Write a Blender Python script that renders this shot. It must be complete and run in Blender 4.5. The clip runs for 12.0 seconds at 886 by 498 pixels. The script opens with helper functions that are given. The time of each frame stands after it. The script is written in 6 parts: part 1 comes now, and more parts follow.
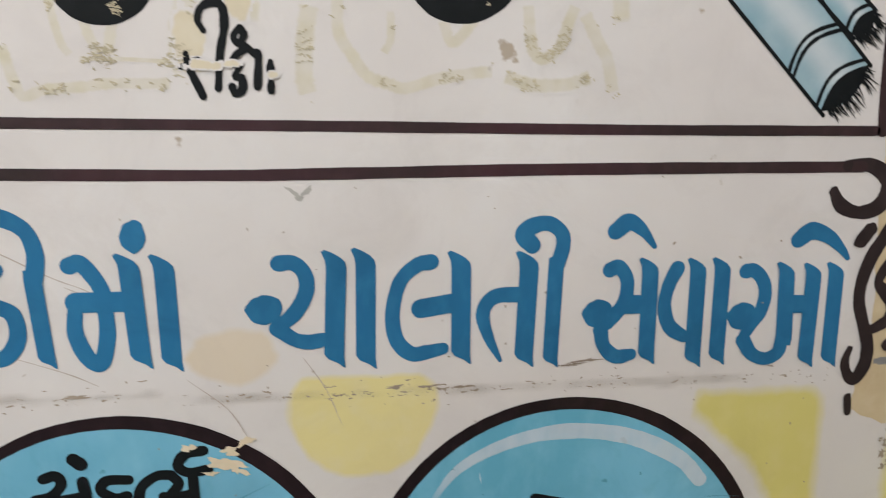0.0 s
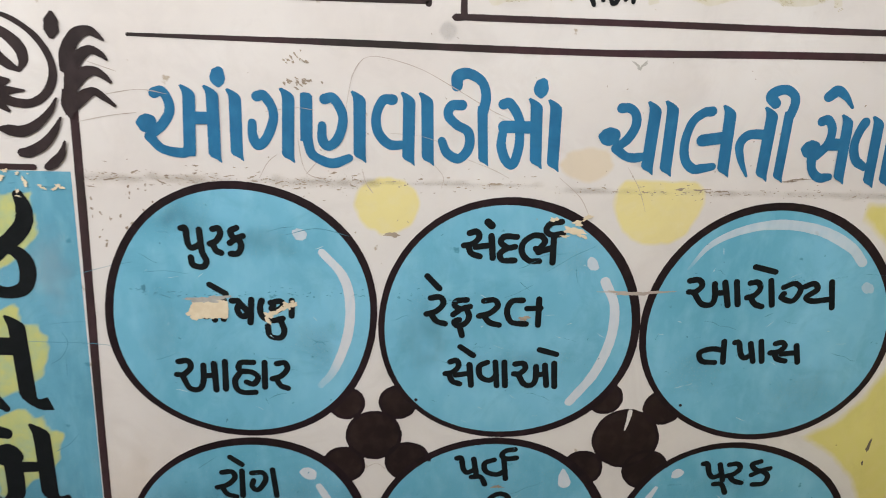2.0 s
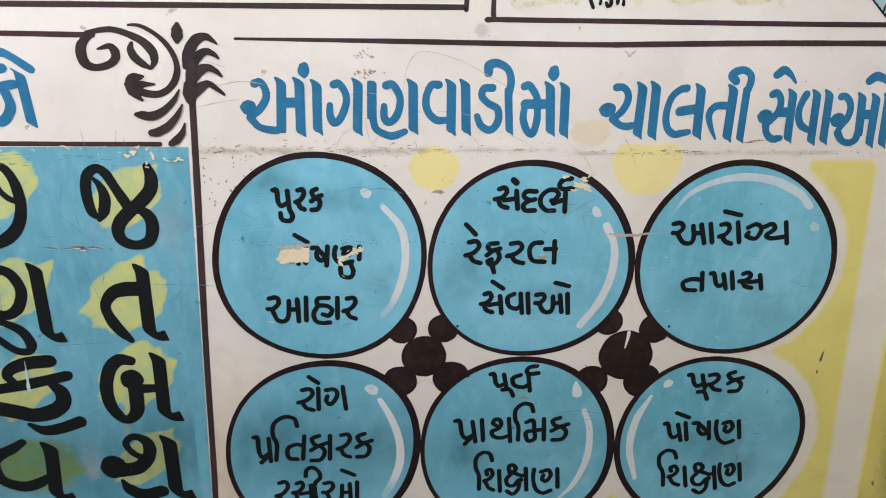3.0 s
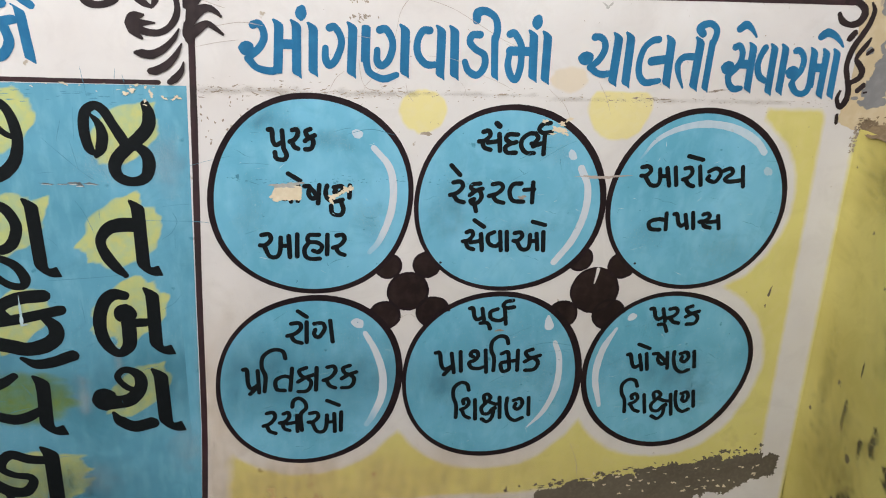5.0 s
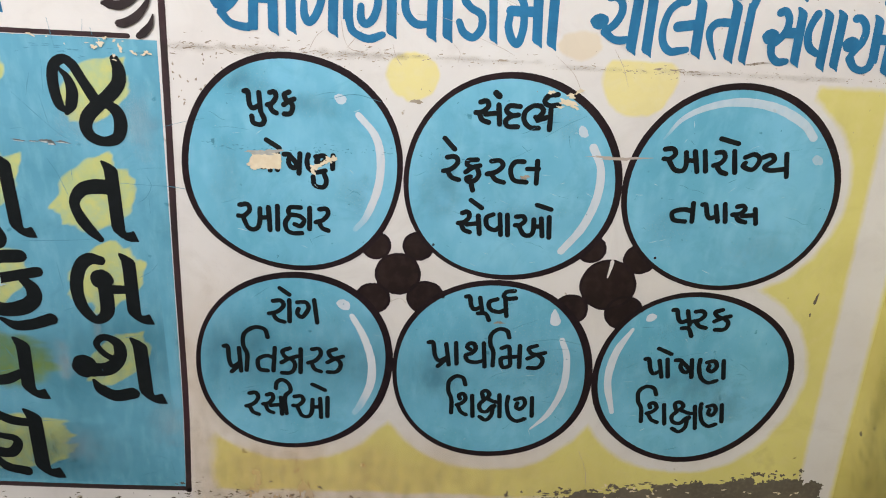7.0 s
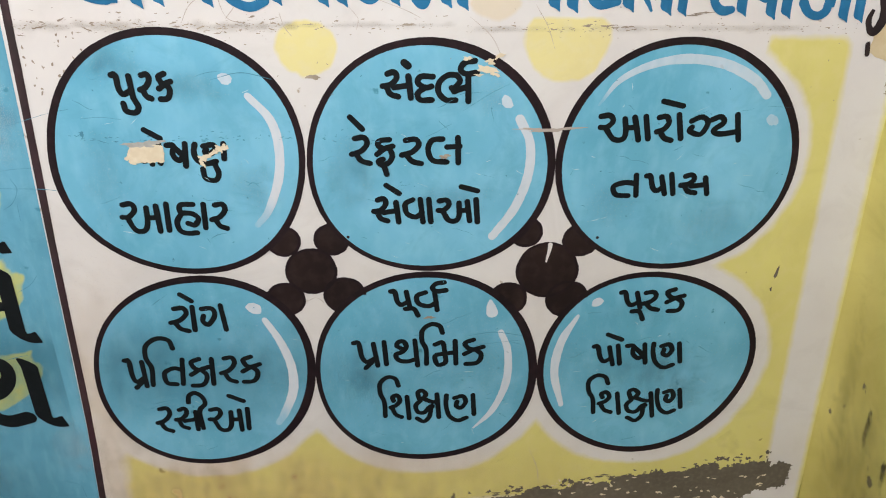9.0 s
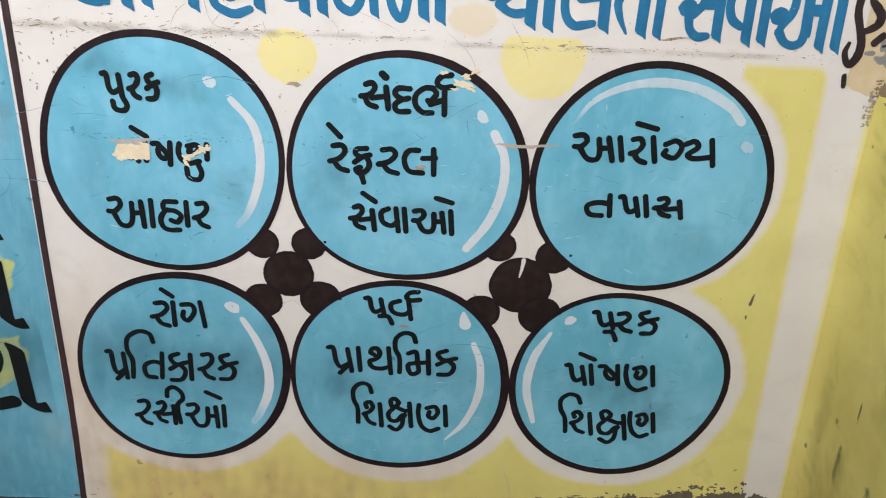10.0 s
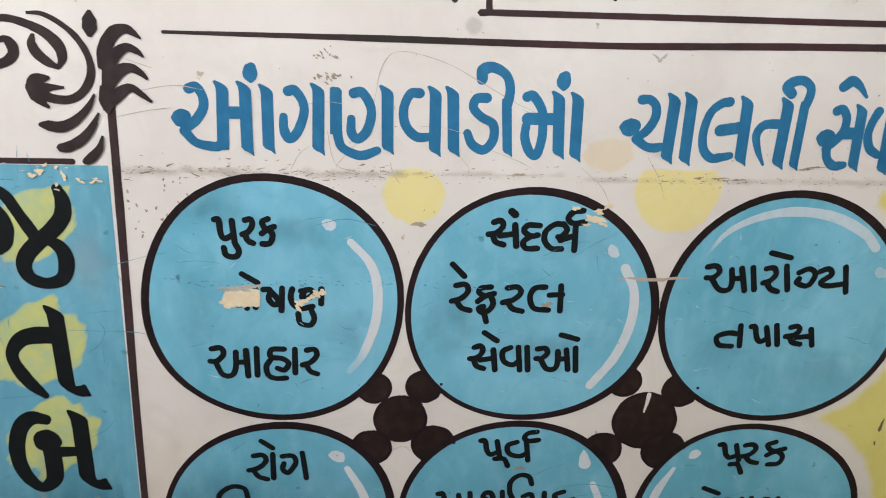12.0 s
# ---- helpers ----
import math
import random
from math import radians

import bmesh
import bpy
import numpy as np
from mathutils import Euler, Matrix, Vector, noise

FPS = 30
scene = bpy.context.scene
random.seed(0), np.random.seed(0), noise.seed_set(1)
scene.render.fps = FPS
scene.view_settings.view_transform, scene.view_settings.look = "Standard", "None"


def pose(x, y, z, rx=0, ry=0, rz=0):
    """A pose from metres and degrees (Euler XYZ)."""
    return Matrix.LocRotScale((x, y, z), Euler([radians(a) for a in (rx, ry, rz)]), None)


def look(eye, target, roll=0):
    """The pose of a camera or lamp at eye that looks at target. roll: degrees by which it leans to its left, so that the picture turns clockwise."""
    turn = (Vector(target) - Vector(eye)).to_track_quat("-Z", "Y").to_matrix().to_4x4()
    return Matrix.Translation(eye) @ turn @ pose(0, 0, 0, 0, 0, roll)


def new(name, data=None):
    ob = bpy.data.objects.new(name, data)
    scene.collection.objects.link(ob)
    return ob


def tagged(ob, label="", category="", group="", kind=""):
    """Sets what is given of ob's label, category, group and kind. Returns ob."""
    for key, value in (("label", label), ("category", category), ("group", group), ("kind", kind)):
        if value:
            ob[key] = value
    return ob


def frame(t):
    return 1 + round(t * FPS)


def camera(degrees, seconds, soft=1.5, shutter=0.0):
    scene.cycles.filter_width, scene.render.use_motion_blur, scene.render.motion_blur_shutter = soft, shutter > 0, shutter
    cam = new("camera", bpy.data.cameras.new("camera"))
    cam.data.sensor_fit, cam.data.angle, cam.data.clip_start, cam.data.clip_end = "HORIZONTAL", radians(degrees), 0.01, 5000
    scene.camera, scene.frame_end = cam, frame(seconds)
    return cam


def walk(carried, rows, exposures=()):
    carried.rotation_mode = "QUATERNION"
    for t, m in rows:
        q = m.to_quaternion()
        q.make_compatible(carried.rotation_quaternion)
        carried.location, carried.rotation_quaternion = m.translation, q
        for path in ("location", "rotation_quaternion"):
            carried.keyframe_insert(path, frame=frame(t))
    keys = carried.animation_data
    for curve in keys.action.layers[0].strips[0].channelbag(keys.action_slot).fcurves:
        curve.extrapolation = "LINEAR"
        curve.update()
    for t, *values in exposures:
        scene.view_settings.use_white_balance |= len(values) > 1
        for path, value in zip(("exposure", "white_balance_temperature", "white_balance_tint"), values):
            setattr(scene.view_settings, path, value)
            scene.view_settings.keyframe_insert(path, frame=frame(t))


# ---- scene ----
cam = camera(56.0, 12.0, soft=1.02, shutter=0.22)
PATH = [
    (0, (0.605, -0.521, 1.534), (0.887, 1.387, 1.016), 1.2),
    (0.3, (0.651, -0.522, 1.521), (0.929, 1.375, 0.952), 1.1),
    (0.5, (0.656, -0.526, 1.505), (0.92, 1.366, 0.915), 1.1),
    (1, (0.569, -0.608, 1.514), (0.773, 1.271, 0.877), 1.4),
    (1.5, (0.425, -0.768, 1.54), (0.541, 1.098, 0.819), 1.7),
    (2, (0.339, -0.872, 1.559), (0.449, 0.99, 0.837), 2.1),
    (2.5, (0.309, -1.011, 1.587), (0.41, 0.839, 0.833), 1.6),
    (3, (0.267, -1.127, 1.586), (0.389, 0.735, 0.866), 0.8),
    (3.1, (0.257, -1.138, 1.588), (0.387, 0.724, 0.868), 0.9),
    (3.2, (0.241, -1.149, 1.573), (0.391, 0.72, 0.877), 0.9),
    (4.8, (0.145, -1.226, 1.583), (0.474, 0.582, 0.796), 3.3),
    (5, (0.179, -1.2, 1.574), (0.464, 0.614, 0.78), 3.0),
    (5.5, (0.3, -1.145, 1.568), (0.409, 0.674, 0.742), 2.3),
    (6, (0.341, -1.112, 1.556), (0.348, 0.687, 0.682), 2.2),
    (6.5, (0.36, -1.121, 1.55), (0.36, 0.684, 0.688), 2.8),
    (8.3, (0.358, -0.97, 1.529), (0.526, 0.802, 0.617), 1.3),
    (8.5, (0.372, -0.962, 1.529), (0.543, 0.8, 0.597), 0.9),
    (9, (0.437, -0.955, 1.531), (0.529, 0.795, 0.568), 0.6),
    (9.5, (0.498, -0.97, 1.521), (0.548, 0.796, 0.582), 1.9),
    (10, (0.52, -0.981, 1.526), (0.521, 0.797, 0.612), 2.3),
    (10.5, (0.504, -0.971, 1.527), (0.372, 0.817, 0.641), 1.3),
    (11, (0.453, -0.952, 1.547), (0.238, 0.862, 0.733), 1.3),
    (11.5, (0.379, -0.911, 1.557), (0.281, 0.946, 0.822), 1.9),
    (11.9, (0.328, -0.904, 1.57), (0.383, 0.951, 0.826), 1.7),
    (12, (0.312, -0.897, 1.569), (0.415, 0.955, 0.821), 1.6),
]
walk(cam, [(t, look(eye, target, roll)) for t, eye, target, roll in PATH], exposures=[(0, -0.56, 6530, 10), (0.5, -0.48, 6520, 10), (1, -0.42, 6500, 10), (1.5, -0.33, 6600, 10), (2.5, -0.28, 6620, 10), (3, -0.22, 6550, 10), (5, -0.14, 6420, 10), (6.5, -0.04, 6480, 10), (8.5, -0.01, 6500, 10), (9.5, 0.05, 6430, 10), (10, 0.07, 6410, 10), (10.5, 0.04, 6390, 10), (11, -0.10, 6500, 10), (11.5, -0.16, 6500, 10), (12, -0.26, 6530, 10)])

# ---- daylight: an overcast sky, and an added lamp in an unseen high opening ----
world = bpy.data.worlds.new("overcast_sky")
scene.world = world
world.use_nodes = True
wn = world.node_tree.nodes
sky = wn.new("ShaderNodeTexSky")
sky.sky_type = "NISHITA"
sky.sun_disc = False
sky.sun_elevation = radians(50)
sky.sun_rotation = radians(200)
wn["Background"].inputs[1].default_value = 0.10
world.node_tree.links.new(sky.outputs[0], wn["Background"].inputs[0])

sun_data = bpy.data.lights.new("sun", "SUN")
sun_data.energy, sun_data.angle, sun_data.color = 1.0, radians(12), (1.0, 0.96, 0.9)
sun = new("sun", sun_data)
sun.matrix_world = look((-2.0, -8.0, 10.0), (0.0, 0.0, 0.0))

# added area lamp out of view; brightens the wall most towards its top
opening_data = bpy.data.lights.new("added_lamp_in_opening", "AREA")
opening_data.shape, opening_data.size, opening_data.size_y = "RECTANGLE", 2.4, 0.76
opening_data.energy, opening_data.color = 79.0, (1.0, 0.99, 0.99)
opening_lamp = new("added_lamp_in_opening", opening_data)
opening_lamp.matrix_world = look((-0.35, -1.85, 2.45), (-0.35, 0.0, 2.45))


# ---- materials ----
def coat(nt, base, second, third, grain, streak, spot, spot_colour):
    """The colour of one coat: broad patches, fine grain, optional upright brush streaks and small worn spots."""
    n, ln = nt.nodes, nt.links
    geo = n.new("ShaderNodeNewGeometry")
    broad = n.new("ShaderNodeTexNoise")
    broad.inputs["Scale"].default_value, broad.inputs["Detail"].default_value = 5.0, 6.0
    ln.new(geo.outputs["Position"], broad.inputs["Vector"])
    ramp = n.new("ShaderNodeValToRGB")
    ramp.color_ramp.elements[0].position, ramp.color_ramp.elements[1].position = 0.36, 0.66
    ramp.color_ramp.elements[0].color, ramp.color_ramp.elements[1].color = (*second, 1), (*base, 1)
    ln.new(broad.outputs["Fac"], ramp.inputs["Fac"])
    fine = n.new("ShaderNodeTexNoise")
    fine.inputs["Scale"].default_value, fine.inputs["Detail"].default_value = grain, 4.0
    stretch = n.new("ShaderNodeMapping")
    stretch.inputs["Scale"].default_value = (1.0, 1.0, 1.0 - 0.9 * streak)
    ln.new(geo.outputs["Position"], stretch.inputs["Vector"])
    ln.new(stretch.outputs["Vector"], fine.inputs["Vector"])
    narrow = n.new("ShaderNodeMapRange")
    narrow.inputs["From Min"].default_value, narrow.inputs["From Max"].default_value = 0.46, 0.76
    narrow.inputs["To Max"].default_value = 0.6
    ln.new(fine.outputs["Fac"], narrow.inputs["Value"])
    tint = n.new("ShaderNodeMix")
    tint.data_type = "RGBA"
    ln.new(narrow.outputs["Result"], tint.inputs["Factor"])
    ln.new(ramp.outputs["Color"], tint.inputs["A"])
    tint.inputs["B"].default_value = (*(third or second), 1)
    smudge = n.new("ShaderNodeTexNoise")
    smudge.inputs["Scale"].default_value, smudge.inputs["Detail"].default_value, smudge.inputs["Distortion"].default_value = 13.0, 9.0, 0.8
    smudge.inputs["Roughness"].default_value = 0.68
    ln.new(geo.outputs["Position"], smudge.inputs["Vector"])
    worn = n.new("ShaderNodeMapRange")
    worn.inputs["From Min"].default_value, worn.inputs["From Max"].default_value = 0.50, 0.74
    worn.inputs["To Max"].default_value = 0.7
    ln.new(smudge.outputs["Fac"], worn.inputs["Value"])
    dirty = n.new("ShaderNodeMix")
    dirty.data_type = "RGBA"
    ln.new(worn.outputs["Result"], dirty.inputs["Factor"])
    ln.new(tint.outputs["Result"], dirty.inputs["A"])
    dirty.inputs["B"].default_value = (*(v * 0.92 for v in second), 1)
    out = dirty.outputs["Result"]
    if spot > 0:
        speck = n.new("ShaderNodeTexNoise")
        speck.inputs["Scale"].default_value, speck.inputs["Detail"].default_value = 34.0, 6.0
        ln.new(geo.outputs["Position"], speck.inputs["Vector"])
        cut = n.new("ShaderNodeMapRange")
        cut.inputs["From Min"].default_value, cut.inputs["From Max"].default_value = 0.70 - 0.06 * spot, 0.73 - 0.06 * spot
        ln.new(speck.outputs["Fac"], cut.inputs["Value"])
        wear = n.new("ShaderNodeMix")
        wear.data_type = "RGBA"
        ln.new(cut.outputs["Result"], wear.inputs["Factor"])
        ln.new(out, wear.inputs["A"])
        wear.inputs["B"].default_value = (*spot_colour, 1)
        out = wear.outputs["Result"]
    return out, fine.outputs["Fac"]


COATS = {}


def paint(name, base, second, third=None, rough=0.55, grain=90.0, streak=0.0, bump=0.12, spot=0.0, spot_colour=(0.3, 0.25, 0.2), over=None):
    """A hand-laid paint. over: the name of the paint below, which shows through where the mesh's cover falls to nothing."""
    mat = bpy.data.materials.new(name)
    mat.use_nodes = True
    nt = mat.node_tree
    n, ln = nt.nodes, nt.links
    COATS[name] = (base, second, third, grain, streak, spot, spot_colour)
    bsdf = n["Principled BSDF"]
    bsdf.inputs["Roughness"].default_value = rough
    bsdf.inputs["Specular IOR Level"].default_value = 0.22
    out, fine = coat(nt, *COATS[name])
    if over:
        below, _ = coat(nt, *COATS[over])
        thin = n.new("ShaderNodeAttribute")
        thin.attribute_name = "cover"
        jit = n.new("ShaderNodeMath")
        jit.operation = "MULTIPLY_ADD"
        jit.inputs[1].default_value, jit.inputs[2].default_value = 0.7, -0.35
        ln.new(fine, jit.inputs[0])
        add = n.new("ShaderNodeMath")
        add.operation, add.use_clamp = "ADD", True
        ln.new(thin.outputs["Fac"], add.inputs[0])
        ln.new(jit.outputs[0], add.inputs[1])
        mix = n.new("ShaderNodeMix")
        mix.data_type = "RGBA"
        ln.new(add.outputs[0], mix.inputs["Factor"])
        ln.new(below, mix.inputs["A"])
        ln.new(out, mix.inputs["B"])
        out = mix.outputs["Result"]
    ln.new(out, bsdf.inputs["Base Color"])
    relief = n.new("ShaderNodeBump")
    relief.inputs["Strength"].default_value, relief.inputs["Distance"].default_value = bump, 0.002
    ln.new(fine, relief.inputs["Height"])
    ln.new(relief.outputs["Normal"], bsdf.inputs["Normal"])
    return mat


M_WALL = paint("white_distemper", (0.696, 0.680, 0.668), (0.632, 0.602, 0.583), (0.665, 0.635, 0.61), 0.7, 60, 0.0, 0.10, 0.12, (0.42, 0.36, 0.29))
M_CREAM = paint("old_cream_distemper", (0.62, 0.52, 0.34), (0.55, 0.44, 0.27), (0.66, 0.58, 0.42), 0.75, 50, 0.0, 0.2, 0.5, (0.4, 0.33, 0.25))
M_YELLOW = paint("lemon_yellow_paint", (0.69, 0.64, 0.225), (0.615, 0.555, 0.19), (0.655, 0.585, 0.25), 0.6, 70, 0.3, 0.10, 0.15, (0.36, 0.3, 0.1), over="white_distemper")
M_PALE = paint("pale_yellow_wash", (0.73, 0.66, 0.30), (0.69, 0.61, 0.30), (0.7, 0.64, 0.40), 0.65, 60, 0.0, 0.10, 0.2, (0.5, 0.42, 0.2), over="white_distemper")
M_OLIVE = paint("yellow_limewash", (0.63, 0.56, 0.18), (0.51, 0.44, 0.12), (0.57, 0.50, 0.17), 0.7, 45, 0.5, 0.2, 0.25, (0.2, 0.17, 0.09))
M_SKY = paint("sky_blue_paint", (0.203, 0.508, 0.690), (0.118, 0.380, 0.525), (0.248, 0.550, 0.700), 0.5, 42, 0.55, 0.10, 0.22, (0.075, 0.27, 0.37))
M_PANEL = paint("panel_blue_paint", (0.150, 0.405, 0.555), (0.092, 0.300, 0.415), (0.215, 0.475, 0.600), 0.5, 60, 0.75, 0.08, 0.25, (0.07, 0.26, 0.36))
M_BLUE = paint("deep_blue_lettering_paint", (0.024, 0.170, 0.345), (0.017, 0.125, 0.26), (0.036, 0.205, 0.385), 0.45, 80, 0.5, 0.06)
M_MAROON = paint("dark_maroon_line_paint", (0.056, 0.025, 0.032), (0.030, 0.025, 0.024), (0.072, 0.040, 0.046), 0.4, 80, 0.3, 0.06)
M_RIM = paint("black_maroon_paint", (0.020, 0.011, 0.014), (0.013, 0.008, 0.010), (0.034, 0.019, 0.023), 0.45, 80, 0.3, 0.06)
M_BEAD = paint("brown_black_bead_paint", (0.027, 0.016, 0.015), (0.016, 0.010, 0.010), (0.050, 0.033, 0.028), 0.42, 60, 0.2, 0.08)
M_SCROLL = paint("dark_brown_scroll_paint", (0.034, 0.024, 0.025), (0.022, 0.016, 0.017), (0.058, 0.040, 0.042), 0.5, 70, 0.5, 0.06)
M_BLACK = paint("black_lettering_paint", (0.0045, 0.0065, 0.008), (0.003, 0.005, 0.006), (0.008, 0.010, 0.013), 0.7, 90, 0.0, 0.06)
M_GLINT = paint("milky_white_paint", (0.63, 0.65, 0.69), (0.57, 0.62, 0.68), (0.50, 0.60, 0.67), 0.5, 110, 0.7, 0.06, over="sky_blue_paint")
M_LEAFY = paint("yellow_green_dabs", (0.510, 0.545, 0.215), (0.430, 0.515, 0.235), (0.60, 0.56, 0.19), 0.55, 70, 0.2, 0.08, over="panel_blue_paint")
M_MOSS = paint("dull_green_dabs", (0.17, 0.27, 0.06), (0.22, 0.32, 0.08), (0.25, 0.33, 0.1), 0.55, 70, 0.2, 0.08, over="panel_blue_paint")
M_PLASTER = paint("bare_cream_plaster", (0.72, 0.625, 0.46), (0.64, 0.54, 0.38), (0.78, 0.70, 0.55), 0.85, 120, 0.0, 0.3, 0.3, (0.45, 0.36, 0.25))
M_CEMENT = paint("bare_grey_cement", (0.150, 0.128, 0.095), (0.105, 0.09, 0.068), (0.19, 0.163, 0.122), 0.9, 140, 0.0, 0.4)
M_GREY = paint("grey_primer", (0.25, 0.25, 0.255), (0.21, 0.21, 0.21), (0.29, 0.29, 0.285), 0.8, 80, 0.0, 0.2, over="old_cream_distemper")
M_STAIN = paint("brown_grime", (0.38, 0.32, 0.25), (0.26, 0.21, 0.165), (0.48, 0.42, 0.35), 0.9, 90, 0.0, 0.2)
M_CRACK = paint("fine_crack_line", (0.50, 0.44, 0.39), (0.40, 0.34, 0.30), None, 0.9, 90, 0.0, 0.1)
M_SCUFF = paint("dark_scuff", (0.092, 0.29, 0.40), (0.070, 0.23, 0.32), None, 0.8, 90, 0.0, 0.1)
M_PEEL = paint("peeled_beige_trace", (0.58, 0.54, 0.40), (0.62, 0.585, 0.46), (0.48, 0.44, 0.32), 0.7, 60, 0.0, 0.10, 0.4, (0.34, 0.31, 0.24), over="white_distemper")
M_CREAMY = paint("flaked_cream", (0.66, 0.60, 0.46), (0.60, 0.53, 0.39), (0.70, 0.66, 0.54), 0.7, 60, 0.0, 0.10, over="white_distemper")
M_CREAMY_EDGE = paint("torn_pale_edge", (0.58, 0.60, 0.60), (0.50, 0.52, 0.52), None, 0.85, 90, 0.0, 0.2)
M_CHIP = paint("pale_grey_chip", (0.44, 0.43, 0.40), (0.33, 0.33, 0.31), (0.52, 0.50, 0.47), 0.9, 160, 0.0, 0.3)
M_CRUMB = paint("peeled_beige_crumbs", (0.56, 0.51, 0.37), (0.47, 0.42, 0.30), (0.36, 0.33, 0.24), 0.85, 130, 0.0, 0.2)
M_ICE = paint("pale_ice_blue_paint", (0.36, 0.56, 0.64), (0.45, 0.60, 0.66), (0.55, 0.62, 0.65), 0.5, 40, 0.2, 0.06)
paint("roll_shade_blue", (0.30, 0.45, 0.51), (0.24, 0.39, 0.46), (0.35, 0.49, 0.54), 0.5, 40, 0.2, 0.06)
M_TUBE = paint("pale_roll_paint", (0.60, 0.64, 0.66), (0.53, 0.60, 0.63), (0.48, 0.57, 0.61), 0.5, 40, 0.2, 0.06, over="roll_shade_blue")
M_FLOOR = paint("grey_cement_floor", (0.10, 0.095, 0.09), (0.075, 0.07, 0.066), (0.12, 0.115, 0.11), 0.7, 60, 0.0, 0.2, 0.3, (0.18, 0.16, 0.15))
M_CEIL = paint("whitewashed_ceiling", (0.72, 0.71, 0.69), (0.66, 0.65, 0.63), None, 0.8, 40, 0.0, 0.1)
M_LEDGE = paint("dusty_brown_ledge", (0.27, 0.20, 0.12), (0.17, 0.125, 0.08), (0.36, 0.28, 0.17), 0.95, 120, 0.0, 0.6, 0.6, (0.42, 0.38, 0.3))


def film_paint(name, colour, rough=0.6):
    """A thin see-through film: its thickness is the mesh's cover, broken up by fine upright streaks."""
    mat = bpy.data.materials.new(name)
    mat.use_nodes = True
    n, ln = mat.node_tree.nodes, mat.node_tree.links
    bsdf = n["Principled BSDF"]
    bsdf.inputs["Base Color"].default_value, bsdf.inputs["Roughness"].default_value = (*colour, 1), rough
    bsdf.inputs["Specular IOR Level"].default_value = 0.2
    thick, geo, stretch, streak = n.new("ShaderNodeAttribute"), n.new("ShaderNodeNewGeometry"), n.new("ShaderNodeMapping"), n.new("ShaderNodeTexNoise")
    thick.attribute_name = "cover"
    stretch.inputs["Scale"].default_value = (1.0, 1.0, 0.35)
    streak.inputs["Scale"].default_value, streak.inputs["Detail"].default_value = 48.0, 7.0
    ln.new(geo.outputs["Position"], stretch.inputs["Vector"])
    ln.new(stretch.outputs["Vector"], streak.inputs["Vector"])
    even, vary, mul = n.new("ShaderNodeMapRange"), n.new("ShaderNodeMapRange"), n.new("ShaderNodeMath")
    even.inputs["From Min"].default_value, even.inputs["From Max"].default_value = -0.35, 1.35
    vary.inputs["From Min"].default_value, vary.inputs["From Max"].default_value = 0.3, 0.7
    vary.inputs["To Min"].default_value, vary.inputs["To Max"].default_value = 0.62, 1.3
    mul.operation, mul.use_clamp = "MULTIPLY", True
    ln.new(thick.outputs["Fac"], even.inputs["Value"])
    ln.new(streak.outputs["Fac"], vary.inputs["Value"])
    ln.new(even.outputs["Result"], mul.inputs[0])
    ln.new(vary.outputs["Result"], mul.inputs[1])
    ln.new(mul.outputs[0], bsdf.inputs["Alpha"])
    return mat


M_TEAL_FILM = film_paint("dark_teal_film", (0.020, 0.098, 0.122))
M_SCRAPE = film_paint("rubbed_cement_film", (0.085, 0.070, 0.042), 0.9)
M_OCHRE = film_paint("ochre_brown_film", (0.17, 0.125, 0.035), 0.9)
M_SEAM = film_paint("brown_seam_film", (0.40, 0.33, 0.25), 0.9)
M_MUD = film_paint("warm_brown_grime_film", (0.70, 0.49, 0.25), 0.9)
M_DUST = film_paint("pale_chalky_film", (0.60, 0.62, 0.62), 0.9)
M_SMUDGE = film_paint("grey_smudge_film", (0.30, 0.30, 0.31), 0.8)
M_PIT = paint("grey_bare_pit", (0.17, 0.19, 0.20), (0.12, 0.13, 0.135), (0.24, 0.25, 0.25), 0.9, 120, 0.0, 0.3)


# ---- helpers for things laid on the wall; wall coordinates are (x, z), depth counts forward from the plaster ----
def part(name, bm, material, parent=None, label=""):
    me = bpy.data.meshes.new(name)
    bm.normal_update()
    bm.to_mesh(me)
    bm.free()
    me.materials.append(material)
    ob = new(name, me)
    if parent is not None:
        ob.parent = parent
    if label:
        ob["label"] = label
    return ob


def holder(name, x, z, label, category, group="", kind=""):
    """An empty at a thing's base; its parts are laid out in world coordinates."""
    ob = new(name)
    ob.empty_display_size = 0.02
    return tagged(ob, label, category, group, kind)


def box(x0, x1, y0, y1, z0, z1, bm=None, bevel=0.0):
    bm = bm or bmesh.new()
    made = bmesh.ops.create_cube(bm, size=1.0, matrix=Matrix.Translation(((x0 + x1) / 2, (y0 + y1) / 2, (z0 + z1) / 2)) @ Matrix.Diagonal((x1 - x0, y1 - y0, z1 - z0, 1)))
    if bevel:
        edges = {e for v in made["verts"] for e in v.link_edges}
        bmesh.ops.bevel(bm, geom=list(edges), offset=bevel, segments=2, affect="EDGES")
    return bm


def smooth(points, steps=7):
    """A Catmull-Rom line through the points."""
    p = [Vector(q) for q in points]
    if len(p) < 3:
        return [p[0].lerp(p[-1], i / 4) for i in range(5)]
    p = [p[0] * 2 - p[1]] + p + [p[-1] * 2 - p[-2]]
    line = []
    for a, b, c, d in zip(p, p[1:], p[2:], p[3:]):
        for i in range(steps):
            t = i / steps
            line.append(0.5 * (2 * b + (c - a) * t + (2 * a - 5 * b + 4 * c - d) * t * t + (3 * b - a - 3 * c + d) * t ** 3))
    line.append(p[-2])
    return line


FILM = 0.4  # paint films are a few tenths of a millimetre thick


